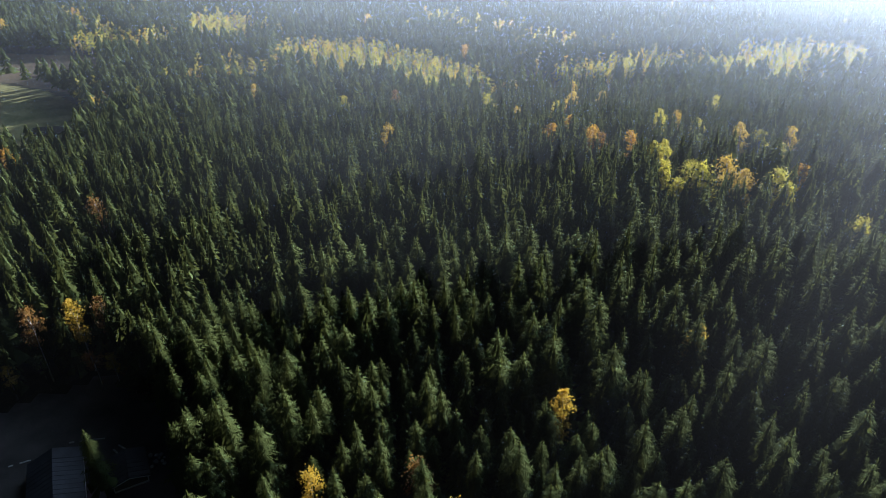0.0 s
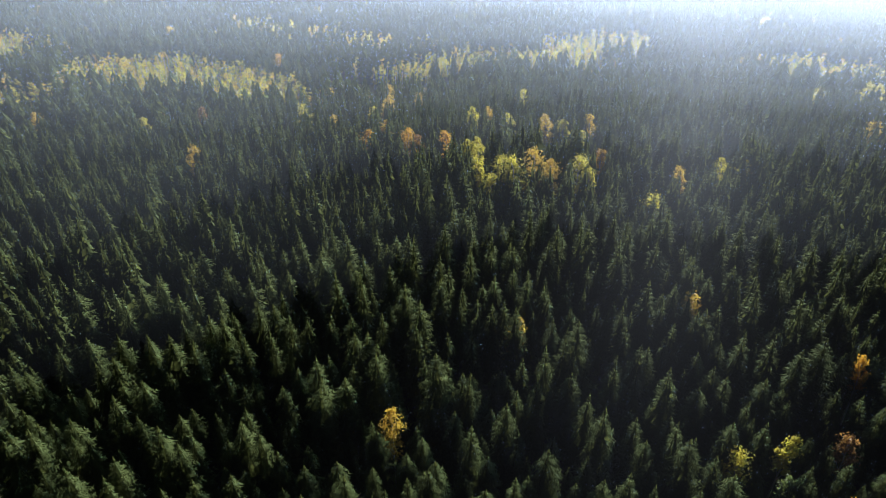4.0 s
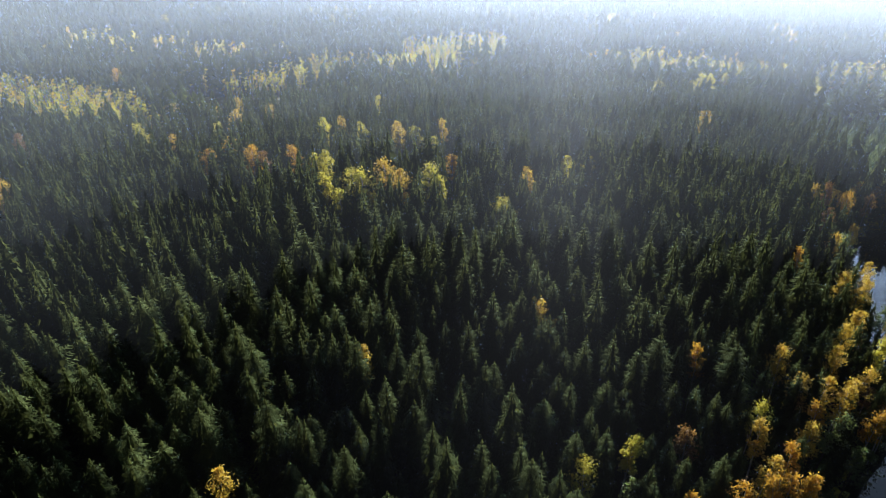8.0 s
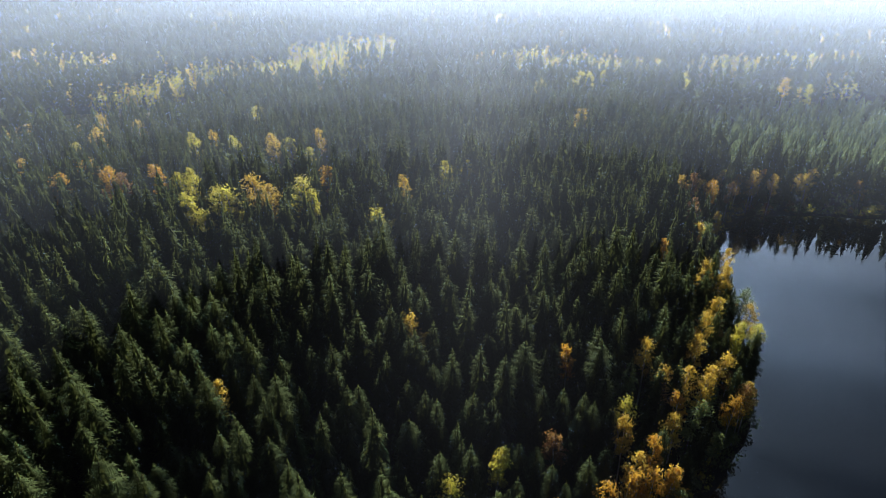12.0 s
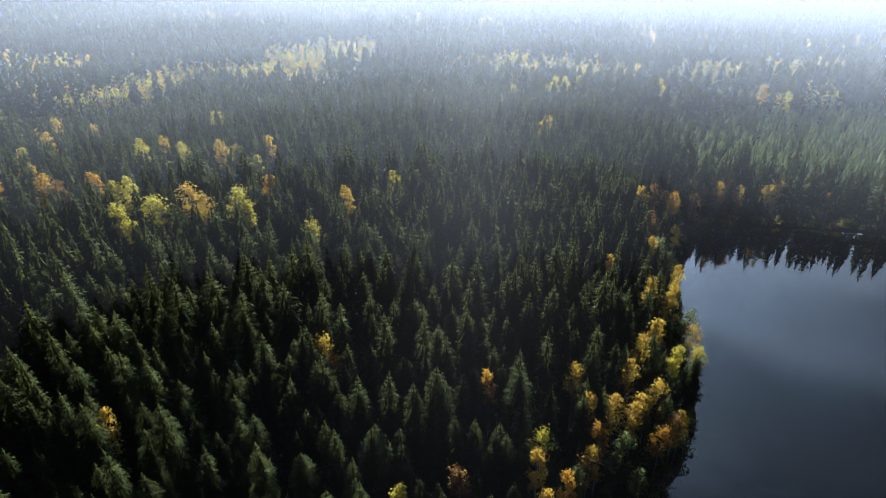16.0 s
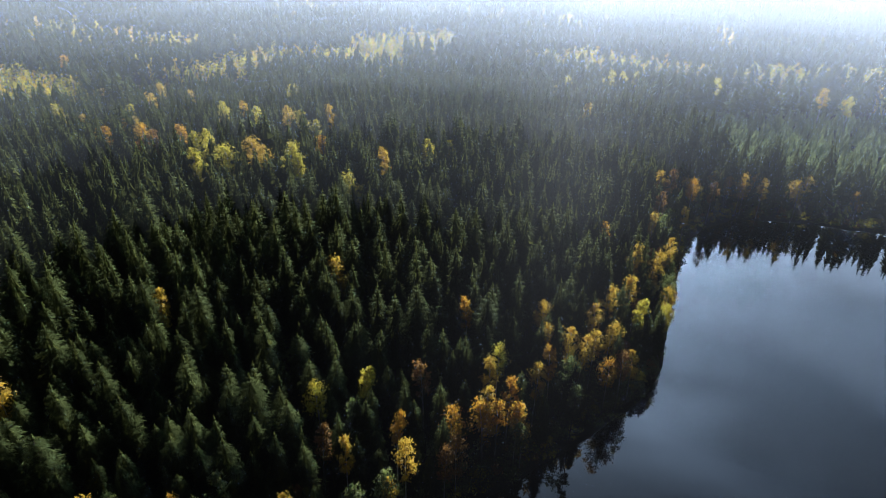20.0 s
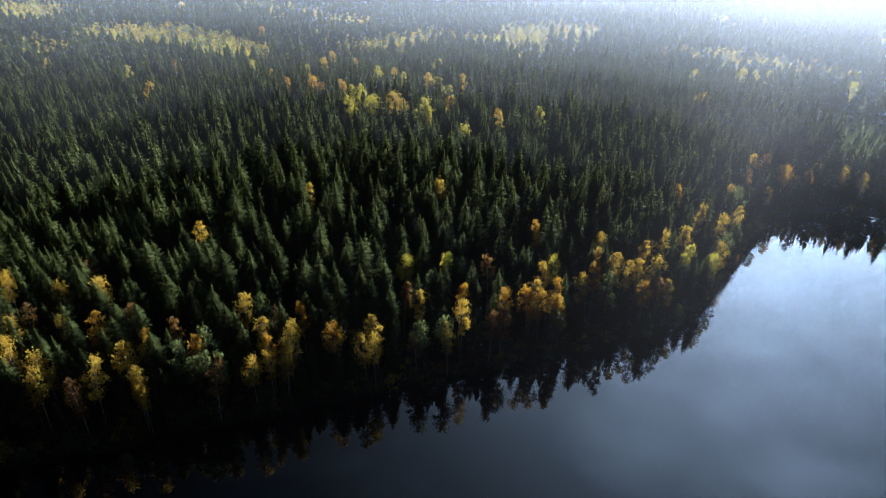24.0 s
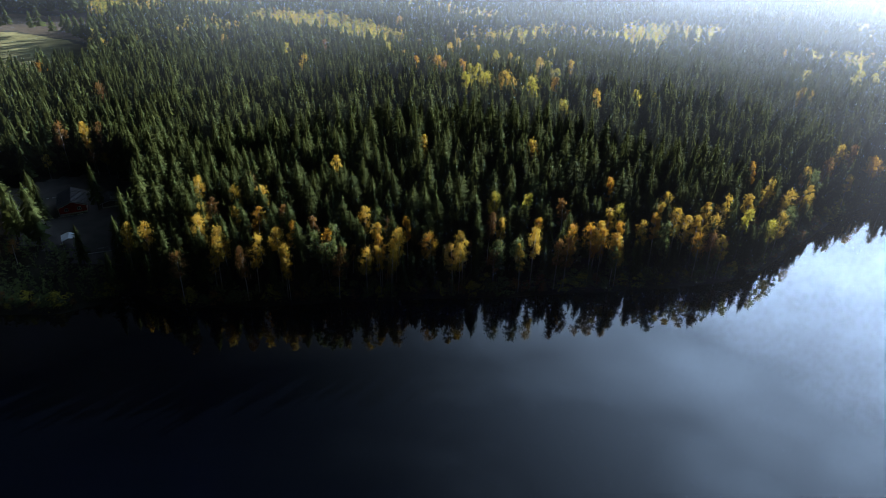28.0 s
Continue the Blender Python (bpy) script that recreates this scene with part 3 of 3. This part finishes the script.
young, odd = stand_of([YOUNG, *GAPS[2:]], 4.2, 0.26, 0.48, 0.1)
yv, yf = sown(pine_shapes, young, rng)
tagged(link("young_pine_plantation", yv, yf, [PINE]), "young grey-green pines planted close together", "forest", kind="stuff")

# ---- leafy trees one by one ----
TREES = [birch_shape(np.random.default_rng(100 + k), 16.0, r, 26, 42, 0.42, low) for k, (r, low) in enumerate(((2.0, .52), (1.7, .46), (2.3, .48), (1.5, .56)))]
LABELS = {
    "gold": ("birch_tree", "golden yellow birch with a slender white trunk", "birch", "golden birches"),
    "orange": ("aspen_tree", "orange autumn aspen among dark spruces", "aspen", "orange aspens"),
    "rust": ("rowan_tree", "rusty brown leafy tree thinning in autumn", "rowan", "rust-coloured trees"),
    "lime": ("birch_tree", "yellow-green birch standing above dark spruces", "birch", "yellow-green birches"),
    "green": ("alder_tree", "dull green alder at the lake shore", "alder", "green alders"),
}
started = {}
for colour, spots in (("gold", GOLD), ("gold", GOLD_INLAND), ("orange", ORANGE), ("rust", RUST), ("lime", LIME), ("green", GREEN)):
    for bx, by in spots:
        d = float(shore_depth(np.array(bx, float), np.array(by, float)))
        kind = int(rng.integers(0, len(TREES)))
        s = min(11.5 + 9.5 * (1 - math.exp(-max(d, 0) / 9)) - float(land(bx, by)), 13.9) / 12 * rng.uniform(0.95, 1.05) if d < 45 else 1.24 * rng.uniform(0.92, 1.08)
        m = Matrix.LocRotScale((bx, by, float(land(bx, by)) - 0.1), Euler((0, 0, rng.random() * 6.283)), None)
        fat = rng.uniform(0.72, 1.0) if by < 130 else rng.uniform(0.95, 1.25)
        if (colour, kind) not in started:
            name, label, category, group = LABELS[colour]
            tree = new(name)
            tagged(tree, label, category, group)
            (lv, lf), (cv, cf) = TREES[kind]
            link("trunk", lv, lf, [BIRCH_BARK if colour != "green" else BARK], parent=tree, smooth=True)
            link("crown", cv, cf, [LEAVES[colour]], parent=tree)
            tree.matrix_basis = m
            started[colour, kind] = tree
        else:
            tree = copy_thing(started[colour, kind], m)
        tree.scale = (s * fat, s * fat, s)

# more leafy trees mixed through the strip along the shore, and before the yard
for colour, count, x0, x1, d0, d1, s0, s1 in (("gold", 4, -28, 200, 4, 16, .5, .8), ("rust", 14, -28, 205, 3, 18, .5, .85), ("green", 34, -28, 300, 2, 14, .4, .8), ("orange", 7, 225, 330, 3, 12, .7, 1.0), ("gold", 6, 225, 330, 3, 14, .6, .95), ("lime", 8, 60, 290, 3, 12, .45, .8), ("green", 9, -118, -66, 6, 30, .5, .75), ("rust", 4, -112, -60, 8, 26, .45, .65), ("gold", 4, -116, -78, 10, 30, .5, .7)):
    kinds = [k for c, k in started if c == colour]
    for _ in range(count):
        sx = rng.uniform(x0, x1)
        sy = float(np.interp(sx, SHORE_X, SHORE_Y)) + rng.uniform(d0, d1)
        s = rng.uniform(s0, s1)
        tree = copy_thing(started[colour, kinds[int(rng.integers(0, len(kinds)))]], Matrix.LocRotScale((sx, sy, float(land(sx, sy)) - 0.1), Euler((rng.normal(0, .04), rng.normal(0, .04), rng.random() * 6.283)), None))
        tree.scale = (s * 1.15, s * 1.15, s)

# undergrowth beneath the shore trees
ux = rng.uniform(-120, 300, 420)
uy = np.interp(ux, SHORE_X, SHORE_Y) + rng.uniform(2, 16, len(ux))
keep = ~inside(YARD, ux, uy)
under = np.stack([ux, uy, land(ux, uy), rng.uniform(0.18, 0.42, len(ux)), rng.uniform(1.2, 1.8, len(ux))], -1)[keep]
fx, fy = scattered(-135, -36, 0, 66, 3.4)
keep = inside(FORE, fx, fy) & (shore_depth(fx, fy) > 1.5) & (np.hypot(fx + 61, fy - 56) > 6)
fore = np.stack([fx, fy, land(fx, fy), rng.uniform(0.16, 0.42, len(fx)), rng.uniform(1.2, 1.9, len(fx))], -1)[keep]
under = np.concatenate([under, fore])
v, f = sown([b[1] for b in small_birch], under, rng)
tagged(link("undergrowth", v, f, [LEAVES["green"]]), "dull green saplings and scrub under the shore trees", "undergrowth", kind="stuff")

# ---- shrubs along the water ----
bx = np.concatenate([np.arange(-110, 300, 2.1), np.arange(-60, 300, 3.3)])
bx = bx + rng.normal(0, 0.8, len(bx))
by = np.interp(bx, SHORE_X, SHORE_Y) + 0.7 * waves(bx, bx * 0, 14.0) + rng.uniform(0.6, 4.5, len(bx))
keep = ~inside(YARD, bx, by) & ~((bx > -34) & (bx < -24))
bx, by = bx[keep], by[keep]
bush = [birch_shape(np.random.default_rng(140 + k), 3.2, 1.3, 10, 26, 0.34, 0.12)[1] for k in range(3)]
spots = np.stack([bx, by, land(bx, by), rng.uniform(0.5, 1.5, len(bx)), rng.uniform(0.9, 1.4, len(bx))], -1)
pick = rng.random(len(bx))
for name, label, sel, leaves in (("shore_shrubs", "low dull green willow scrub along the waterline", pick < 0.62, "green"), ("autumn_shore_shrubs", "yellowing willow scrub along the waterline", (pick >= 0.62) & (pick < 0.85), "lime"), ("brown_shore_shrubs", "brown leaning scrub along the waterline", pick >= 0.85, "rust")):
    v, f = sown(bush, spots[sel], rng)
    tagged(link(name, v, f, [LEAVES[leaves]]), label, "shrubs", kind="stuff")


# ---- the yard by the water ----
RED = surface("red_painted_boards", (0.26, 0.018, 0.020), (0.42, 0.04, 0.036), 0.7, 9.0, 0.75, 0.3)
WHITE = surface("white_painted_wood", (0.62, 0.63, 0.62), (0.82, 0.82, 0.80), 1.2, 12.0, 0.6, 0.1)
ROOF = surface("dark_sheet_roof", (0.016, 0.018, 0.026), (0.04, 0.043, 0.055), 0.5, 6.0, 0.5, 0.15, specular=0.4)
STONE = surface("pale_stone", (0.42, 0.41, 0.40), (0.72, 0.71, 0.69), 0.8, 7.0, 0.85, 0.5)
CLOTH = surface("white_canvas", (0.60, 0.64, 0.70), (0.80, 0.82, 0.86), 0.6, 5.0, 0.7, 0.1)
TIMBER = surface("grey_timber", (0.10, 0.085, 0.07), (0.24, 0.21, 0.18), 1.0, 11.0, 0.85, 0.4)
GLASS, n_, l_, p_ = material("window_glass")
p_.inputs["Base Color"].default_value, p_.inputs["Roughness"].default_value = (0.02, 0.025, 0.03, 1), 0.05


def box(x0, x1, y0, y1, z0, z1, bevel=0.0):
    bm = bmesh.new()
    bmesh.ops.create_cube(bm, size=1)
    bmesh.ops.scale(bm, vec=(x1 - x0, y1 - y0, z1 - z0), verts=bm.verts)
    bmesh.ops.translate(bm, vec=((x0 + x1) / 2, (y0 + y1) / 2, (z0 + z1) / 2), verts=bm.verts)
    if bevel:
        bmesh.ops.bevel(bm, geom=list(bm.edges), offset=bevel, segments=1, affect="EDGES")
    return bm


def prism(profile, y0, y1):
    """An upright outline in x and z, carried from y0 to y1."""
    bm = bmesh.new()
    a = [bm.verts.new((x, y0, z)) for x, z in profile]
    c = [bm.verts.new((x, y1, z)) for x, z in profile]
    bm.faces.new(a)
    bm.faces.new(c[::-1])
    for i in range(len(a)):
        j = (i + 1) % len(a)
        bm.faces.new((a[j], a[i], c[i], c[j]))
    bmesh.ops.recalc_face_normals(bm, faces=bm.faces)
    return bm


def cottage(name, label, spot, turn, width, depth, eave, ridge, wall_mat, windows):
    """A gabled building, its front gable at y = 0 of its own, running back along +y."""
    house = new(name)
    tagged(house, label, "house" if windows else "shed")
    house.matrix_basis = pose(*spot, 0, 0, turn)
    w = width / 2
    gable = [(-w, 0.3), (w, 0.3), (w, eave), (0, ridge), (-w, eave)]
    part("foundation", box(-w - .05, w + .05, -.05, depth + .05, -1.0, 0.3), STONE, house, "pale stone footing")
    part("wall", prism(gable, 0, 0.15), wall_mat, house)
    part("wall", prism(gable, depth - 0.15, depth), wall_mat, house)
    for s in (-1, 1):
        part("wall", box(min(s * w, s * (w - .15)), max(s * w, s * (w - .15)), 0.15, depth - 0.15, 0.3, eave), wall_mat, house)
        slope = math.hypot(w, ridge - eave)
        ux, uz = w / slope, (ridge - eave) / slope
        over = 0.55
        prof = [(s * 0.0, ridge + 0.02), (s * (w + over * ux), eave - over * uz + 0.02), (s * (w + over * ux), eave - over * uz + 0.16), (s * 0.0, ridge + 0.17)]
        roof = part("roof", prism(prof, -0.6, depth + 0.6), ROOF, house, "dark sheet metal roof slope")
        for k in range(int(depth / 1.2)):
            y = -0.3 + k * 1.2
            seam = [(p[0], p[1] + (0.155 if i < 2 else 0.06)) for i, p in enumerate(prof)]
            part("seam", prism(seam, y, y + 0.06), ROOF, roof)
        face = [(s * 0.0, ridge - 0.16), (s * (w + over * ux), eave - over * uz - 0.16), (s * (w + over * ux), eave - over * uz + 0.015), (s * 0.0, ridge + 0.015)]
        part("bargeboard", prism(face, -0.66, -0.61), WHITE, house, "white bargeboard")
        part("corner_board", box(s * w - .09, s * w + .09, -0.03, -0.004, 0.3, eave - .1), WHITE, house, "white corner board")
    part("sill_board", box(-w, w, -0.04, -0.004, 0.3, 0.45), WHITE, house, "white base board")
    for x in windows:
        win = part("window", box(x - .62, x + .62, -0.05, -0.004, 1.25, 2.35, 0.01), WHITE, house, "white-framed window")
        for s in (-1, 1):
            part("pane", box(x + s * .28 - .22, x + s * .28 + .22, -0.065, -0.052, 1.38, 2.22), GLASS, win, "dark glass pane")
    return house


def level(x, y):
    return float(land(x, y))


cottage("red_cottage", "red wooden cottage with dark roof and white trim", (-70.3, 75.9, level(-70, 76)), 29.5, 8.7, 13.0, 2.9, 4.7, RED, (-2.0, 2.0))
cottage("outbuilding", "low dark outbuilding beside the red cottage", (-60.0, 82.5, level(-60, 83)), 29.5, 6.0, 7.0, 2.2, 3.1, TIMBER, ())
cottage("boat_shed", "dark shed with white roof edge by the yard", (-86.0, 67.0, level(-86, 68)), 20.0, 5.0, 7.0, 2.2, 3.2, TIMBER, ())

canopy = tagged(new("garden_canopy"), "white canvas garden canopy on four thin posts", "canopy")
canopy.matrix_basis = pose(-60.8, 56.0, level(-61, 56), 0, 0, 33)
for s in (-1, 1):
    part("canvas", prism([(0, 3.05), (s * 2.1, 2.35), (s * 2.1, 2.39), (0, 3.10)], -2.4, 2.4), CLOTH, canopy, "taut white canvas slope")
    for e in (-1, 1):
        part("post", box(s * 2.0 - .04, s * 2.0 + .04, e * 2.25 - .04, e * 2.25 + .04, -0.3, 2.36), WHITE, canopy)

boat = tagged(new("rowing_boat"), "small pale rowing boat at the water's edge", "boat")
boat.matrix_basis = pose(-31.5, 31.4, 0.02, 0, 0, -35) @ Matrix.Diagonal((0.62, 0.62, 0.7, 1))
bm = bmesh.new()
rings = []
for i in range(9):
    u = i / 8 * 2 - 1
    half = 0.72 * (1 - abs(u) ** 2.4) + 0.03
    rings.append([bm.verts.new((half * sx, 1.9 * u, 0.42 + 0.14 * u * u if sz else -0.08 + 0.25 * u * u)) for sx, sz in ((-1, 1), (-.6, 0), (.6, 0), (1, 1))])
for a, c in zip(rings, rings[1:]):
    for k in range(3):
        bm.faces.new((a[k], a[k + 1], c[k + 1], c[k]))
bmesh.ops.solidify(bm, geom=list(bm.faces), thickness=0.04)
part("hull", bm, WHITE, boat)
for yy in (-0.7, 0.5):
    part("thwart", box(-.62, .62, yy - .12, yy + .12, 0.26, 0.30), TIMBER, boat, "grey wooden seat board")

# pale kerbs and stones round the dark gravel
for (ax, ay), (cx, cy) in (((-90, 86.5), (-82, 89.7)), ((-78, 93.6), (-71, 94.9)), ((-68, 91.8), (-62, 87.2)), ((-67.5, 93), (-60, 88.8)), ((-50.5, 53.5), (-43, 57.5)), ((-53, 50.0), (-45, 53.0)), ((-77, 71.5), (-67, 76.2))):
    kerb = tagged(new("stone_kerb"), "row of pale kerb stones edging dark gravel", "kerb", "pale kerbs in the yard")
    ln = math.hypot(cx - ax, cy - ay)
    kerb.matrix_basis = pose(ax, ay, level(ax, ay), 0, 0, math.degrees(math.atan2(cy - ay, cx - ax)))
    for k in range(int(ln / 1.0)):
        if rng.random() < 0.8:
            h = level(ax + (cx - ax) * k / ln, ay + (cy - ay) * k / ln) - level(ax, ay)
            part("stone", box(k * 1.0, k * 1.0 + 0.8 + 0.15 * rng.random(), -0.14, 0.14 + 0.06 * rng.random(), h - 0.2, h + 0.13 + 0.05 * rng.random(), 0.03), STONE, kerb)
for k in range(14):
    sx, sy = rng.normal(-58, 1.5), rng.normal(89, 0.9)
    bm = bmesh.new()
    bmesh.ops.create_icosphere(bm, subdivisions=1, radius=rng.uniform(0.3, 0.65))
    for v in bm.verts:
        v.co *= rng.uniform(0.8, 1.15)
        v.co.z *= 0.65
    me = bpy.data.meshes.new("boulder")
    bm.to_mesh(me)
    bm.free()
    me.materials.append(STONE)
    ob = new("boulder", me)
    ob.location = (sx, sy, level(sx, sy) + 0.15)
    tagged(ob, "pale rounded boulder heaped at the yard's edge", "boulder", "boulders at the yard")

# trees that stand free round the yard
for sx, sy, s in ((-79, 70, .95), (-75, 67, .85), (-63.2, 79.6, .9), (-48, 80, .95), (-46, 83, 1.0), (-38, 69, .9), (-41, 85, 1.0), (-49, 43, .72), (-20, 44, .7), (-15, 46, .72), (-83, 62, .8)):
    made = copy_thing(first[int(rng.integers(0, 6))], Matrix.LocRotScale((sx, sy, level(sx, sy) - 0.1), Euler((0, 0, rng.random() * 6.283)), None))
    made.scale = (s, s, s)
for sx, sy, c, s in ((-80, 51, "green", .75), (-73, 48, "green", .6), (-66, 45, "green", .6), (-57, 43, "green", .55), (-88, 50, "gold", .8), (-93, 46, "green", .8), (-70, 43, "rust", .55), (-52, 39, "green", .5), (-98, 52, "gold", .7), (-96, 106, "gold", .62), (-91, 110, "green", .66), (-80, 112, "rust", .66), (-75, 111, "gold", .62), (-70, 108, "rust", .6)):
    made = copy_thing(started[c, [k for cc, k in started if cc == c][0]], Matrix.LocRotScale((sx, sy, level(sx, sy) - 0.1), Euler((0, 0, rng.random() * 6.283)), None))
    made.scale = (s * 1.2, s * 1.2, s)

# ---- morning haze, imitated by pale translucent sheets one behind another over the woods, thicker with distance,
# and a thin level glossy sheet added above the treetops to imitate the low sun's glare ----
def ranged(nodes, lo, hi, to_lo, to_hi):
    node = nodes.new("ShaderNodeMapRange")
    for key, value in (("From Min", lo), ("From Max", hi), ("To Min", to_lo), ("To Max", to_hi)):
        node.inputs[key].default_value = value
    return node


def haze_material(name, scatter, factors):
    """A sheet imitating hazy air: clear but for a share that scatters. factors: what the share is multiplied by,
    (coordinate, from, to, share, share).
    """
    m, n_, l_, p_ = material(name)
    cl, veil = n_.new("ShaderNodeBsdfTransparent"), n_.new("ShaderNodeMixShader")
    at, split, dist, drift = (n_.new("ShaderNode" + k) for k in ("TexCoord", "SeparateXYZ", "VectorMath", "TexNoise"))
    dist.operation = "LENGTH"
    drift.inputs["Scale"].default_value, drift.inputs["Detail"].default_value = 0.012, 3
    for node in (split, dist, drift):
        l_.new(at.outputs["Object"], node.inputs[0])
    sources = {"z": split.outputs["Z"], "x": split.outputs["X"], "far": dist.outputs["Value"], "drift": drift.outputs["Fac"]}
    last = None
    for key, *values in factors:
        node = ranged(n_, *values)
        l_.new(sources[key], node.inputs["Value"])
        if last is None:
            last = node.outputs["Result"]
            continue
        times = n_.new("ShaderNodeMath")
        times.operation = "MULTIPLY"
        l_.new(last, times.inputs[0])
        l_.new(node.outputs["Result"], times.inputs[1])
        last = times.outputs[0]
    l_.new(last, veil.inputs[0])
    l_.new(cl.outputs["BSDF"], veil.inputs[1])
    l_.new(scatter(n_, l_), veil.inputs[2])
    l_.new(veil.outputs["Shader"], n_["Material Output"].inputs["Surface"])
    return m


def through_scatter(n_, l_):
    tr, df, both = n_.new("ShaderNodeBsdfTranslucent"), n_.new("ShaderNodeBsdfDiffuse"), n_.new("ShaderNodeMixShader")
    # the haze's pale blue is put into the sheets' colour
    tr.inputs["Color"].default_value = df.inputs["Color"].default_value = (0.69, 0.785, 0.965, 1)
    both.inputs[0].default_value = 0.15
    l_.new(tr.outputs["BSDF"], both.inputs[1])
    l_.new(df.outputs["BSDF"], both.inputs[2])
    return both.outputs["Shader"]


def glossy_glare(n_, l_):
    # rough gloss imitates the veil of glare towards the sun
    gl = n_.new("ShaderNodeBsdfAnisotropic")
    gl.inputs["Color"].default_value, gl.inputs["Roughness"].default_value = (0.74, 0.80, 0.95, 1), 0.48
    return gl.outputs["BSDF"]


# haze painted as opacity: more with distance, and towards +x to imitate sunward glare
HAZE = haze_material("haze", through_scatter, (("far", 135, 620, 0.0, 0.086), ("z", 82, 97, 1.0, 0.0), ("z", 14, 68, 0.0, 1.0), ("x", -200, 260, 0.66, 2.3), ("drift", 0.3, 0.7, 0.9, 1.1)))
FILM = haze_material("glare_film", glossy_glare, (("drift", 0.3, 0.7, 0.0010, 0.0013),))
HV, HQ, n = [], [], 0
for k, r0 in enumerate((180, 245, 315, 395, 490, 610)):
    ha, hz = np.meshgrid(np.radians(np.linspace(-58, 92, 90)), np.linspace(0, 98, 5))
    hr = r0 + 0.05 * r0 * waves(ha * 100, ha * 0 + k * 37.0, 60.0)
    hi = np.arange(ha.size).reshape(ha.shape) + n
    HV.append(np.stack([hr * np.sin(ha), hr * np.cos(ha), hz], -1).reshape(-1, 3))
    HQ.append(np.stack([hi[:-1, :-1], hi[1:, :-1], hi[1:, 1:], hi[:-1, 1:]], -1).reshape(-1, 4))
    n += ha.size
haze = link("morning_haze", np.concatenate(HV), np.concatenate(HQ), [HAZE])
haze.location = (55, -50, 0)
tagged(haze, "pale blue see-through sheets imitating haze over the distant woods", "haze", kind="stuff")
# added sheet, no real layer: its gloss brightens the view towards the sun
film = link("mist_layer", [(-2500, -460, 62), (2500, -460, 62), (2500, 2500, 62), (-2500, 2500, 62)], [(0, 1, 2, 3)], [FILM])
tagged(film, "thin level glossy sheet added above the treetops to imitate sun glare", "haze", kind="stuff")
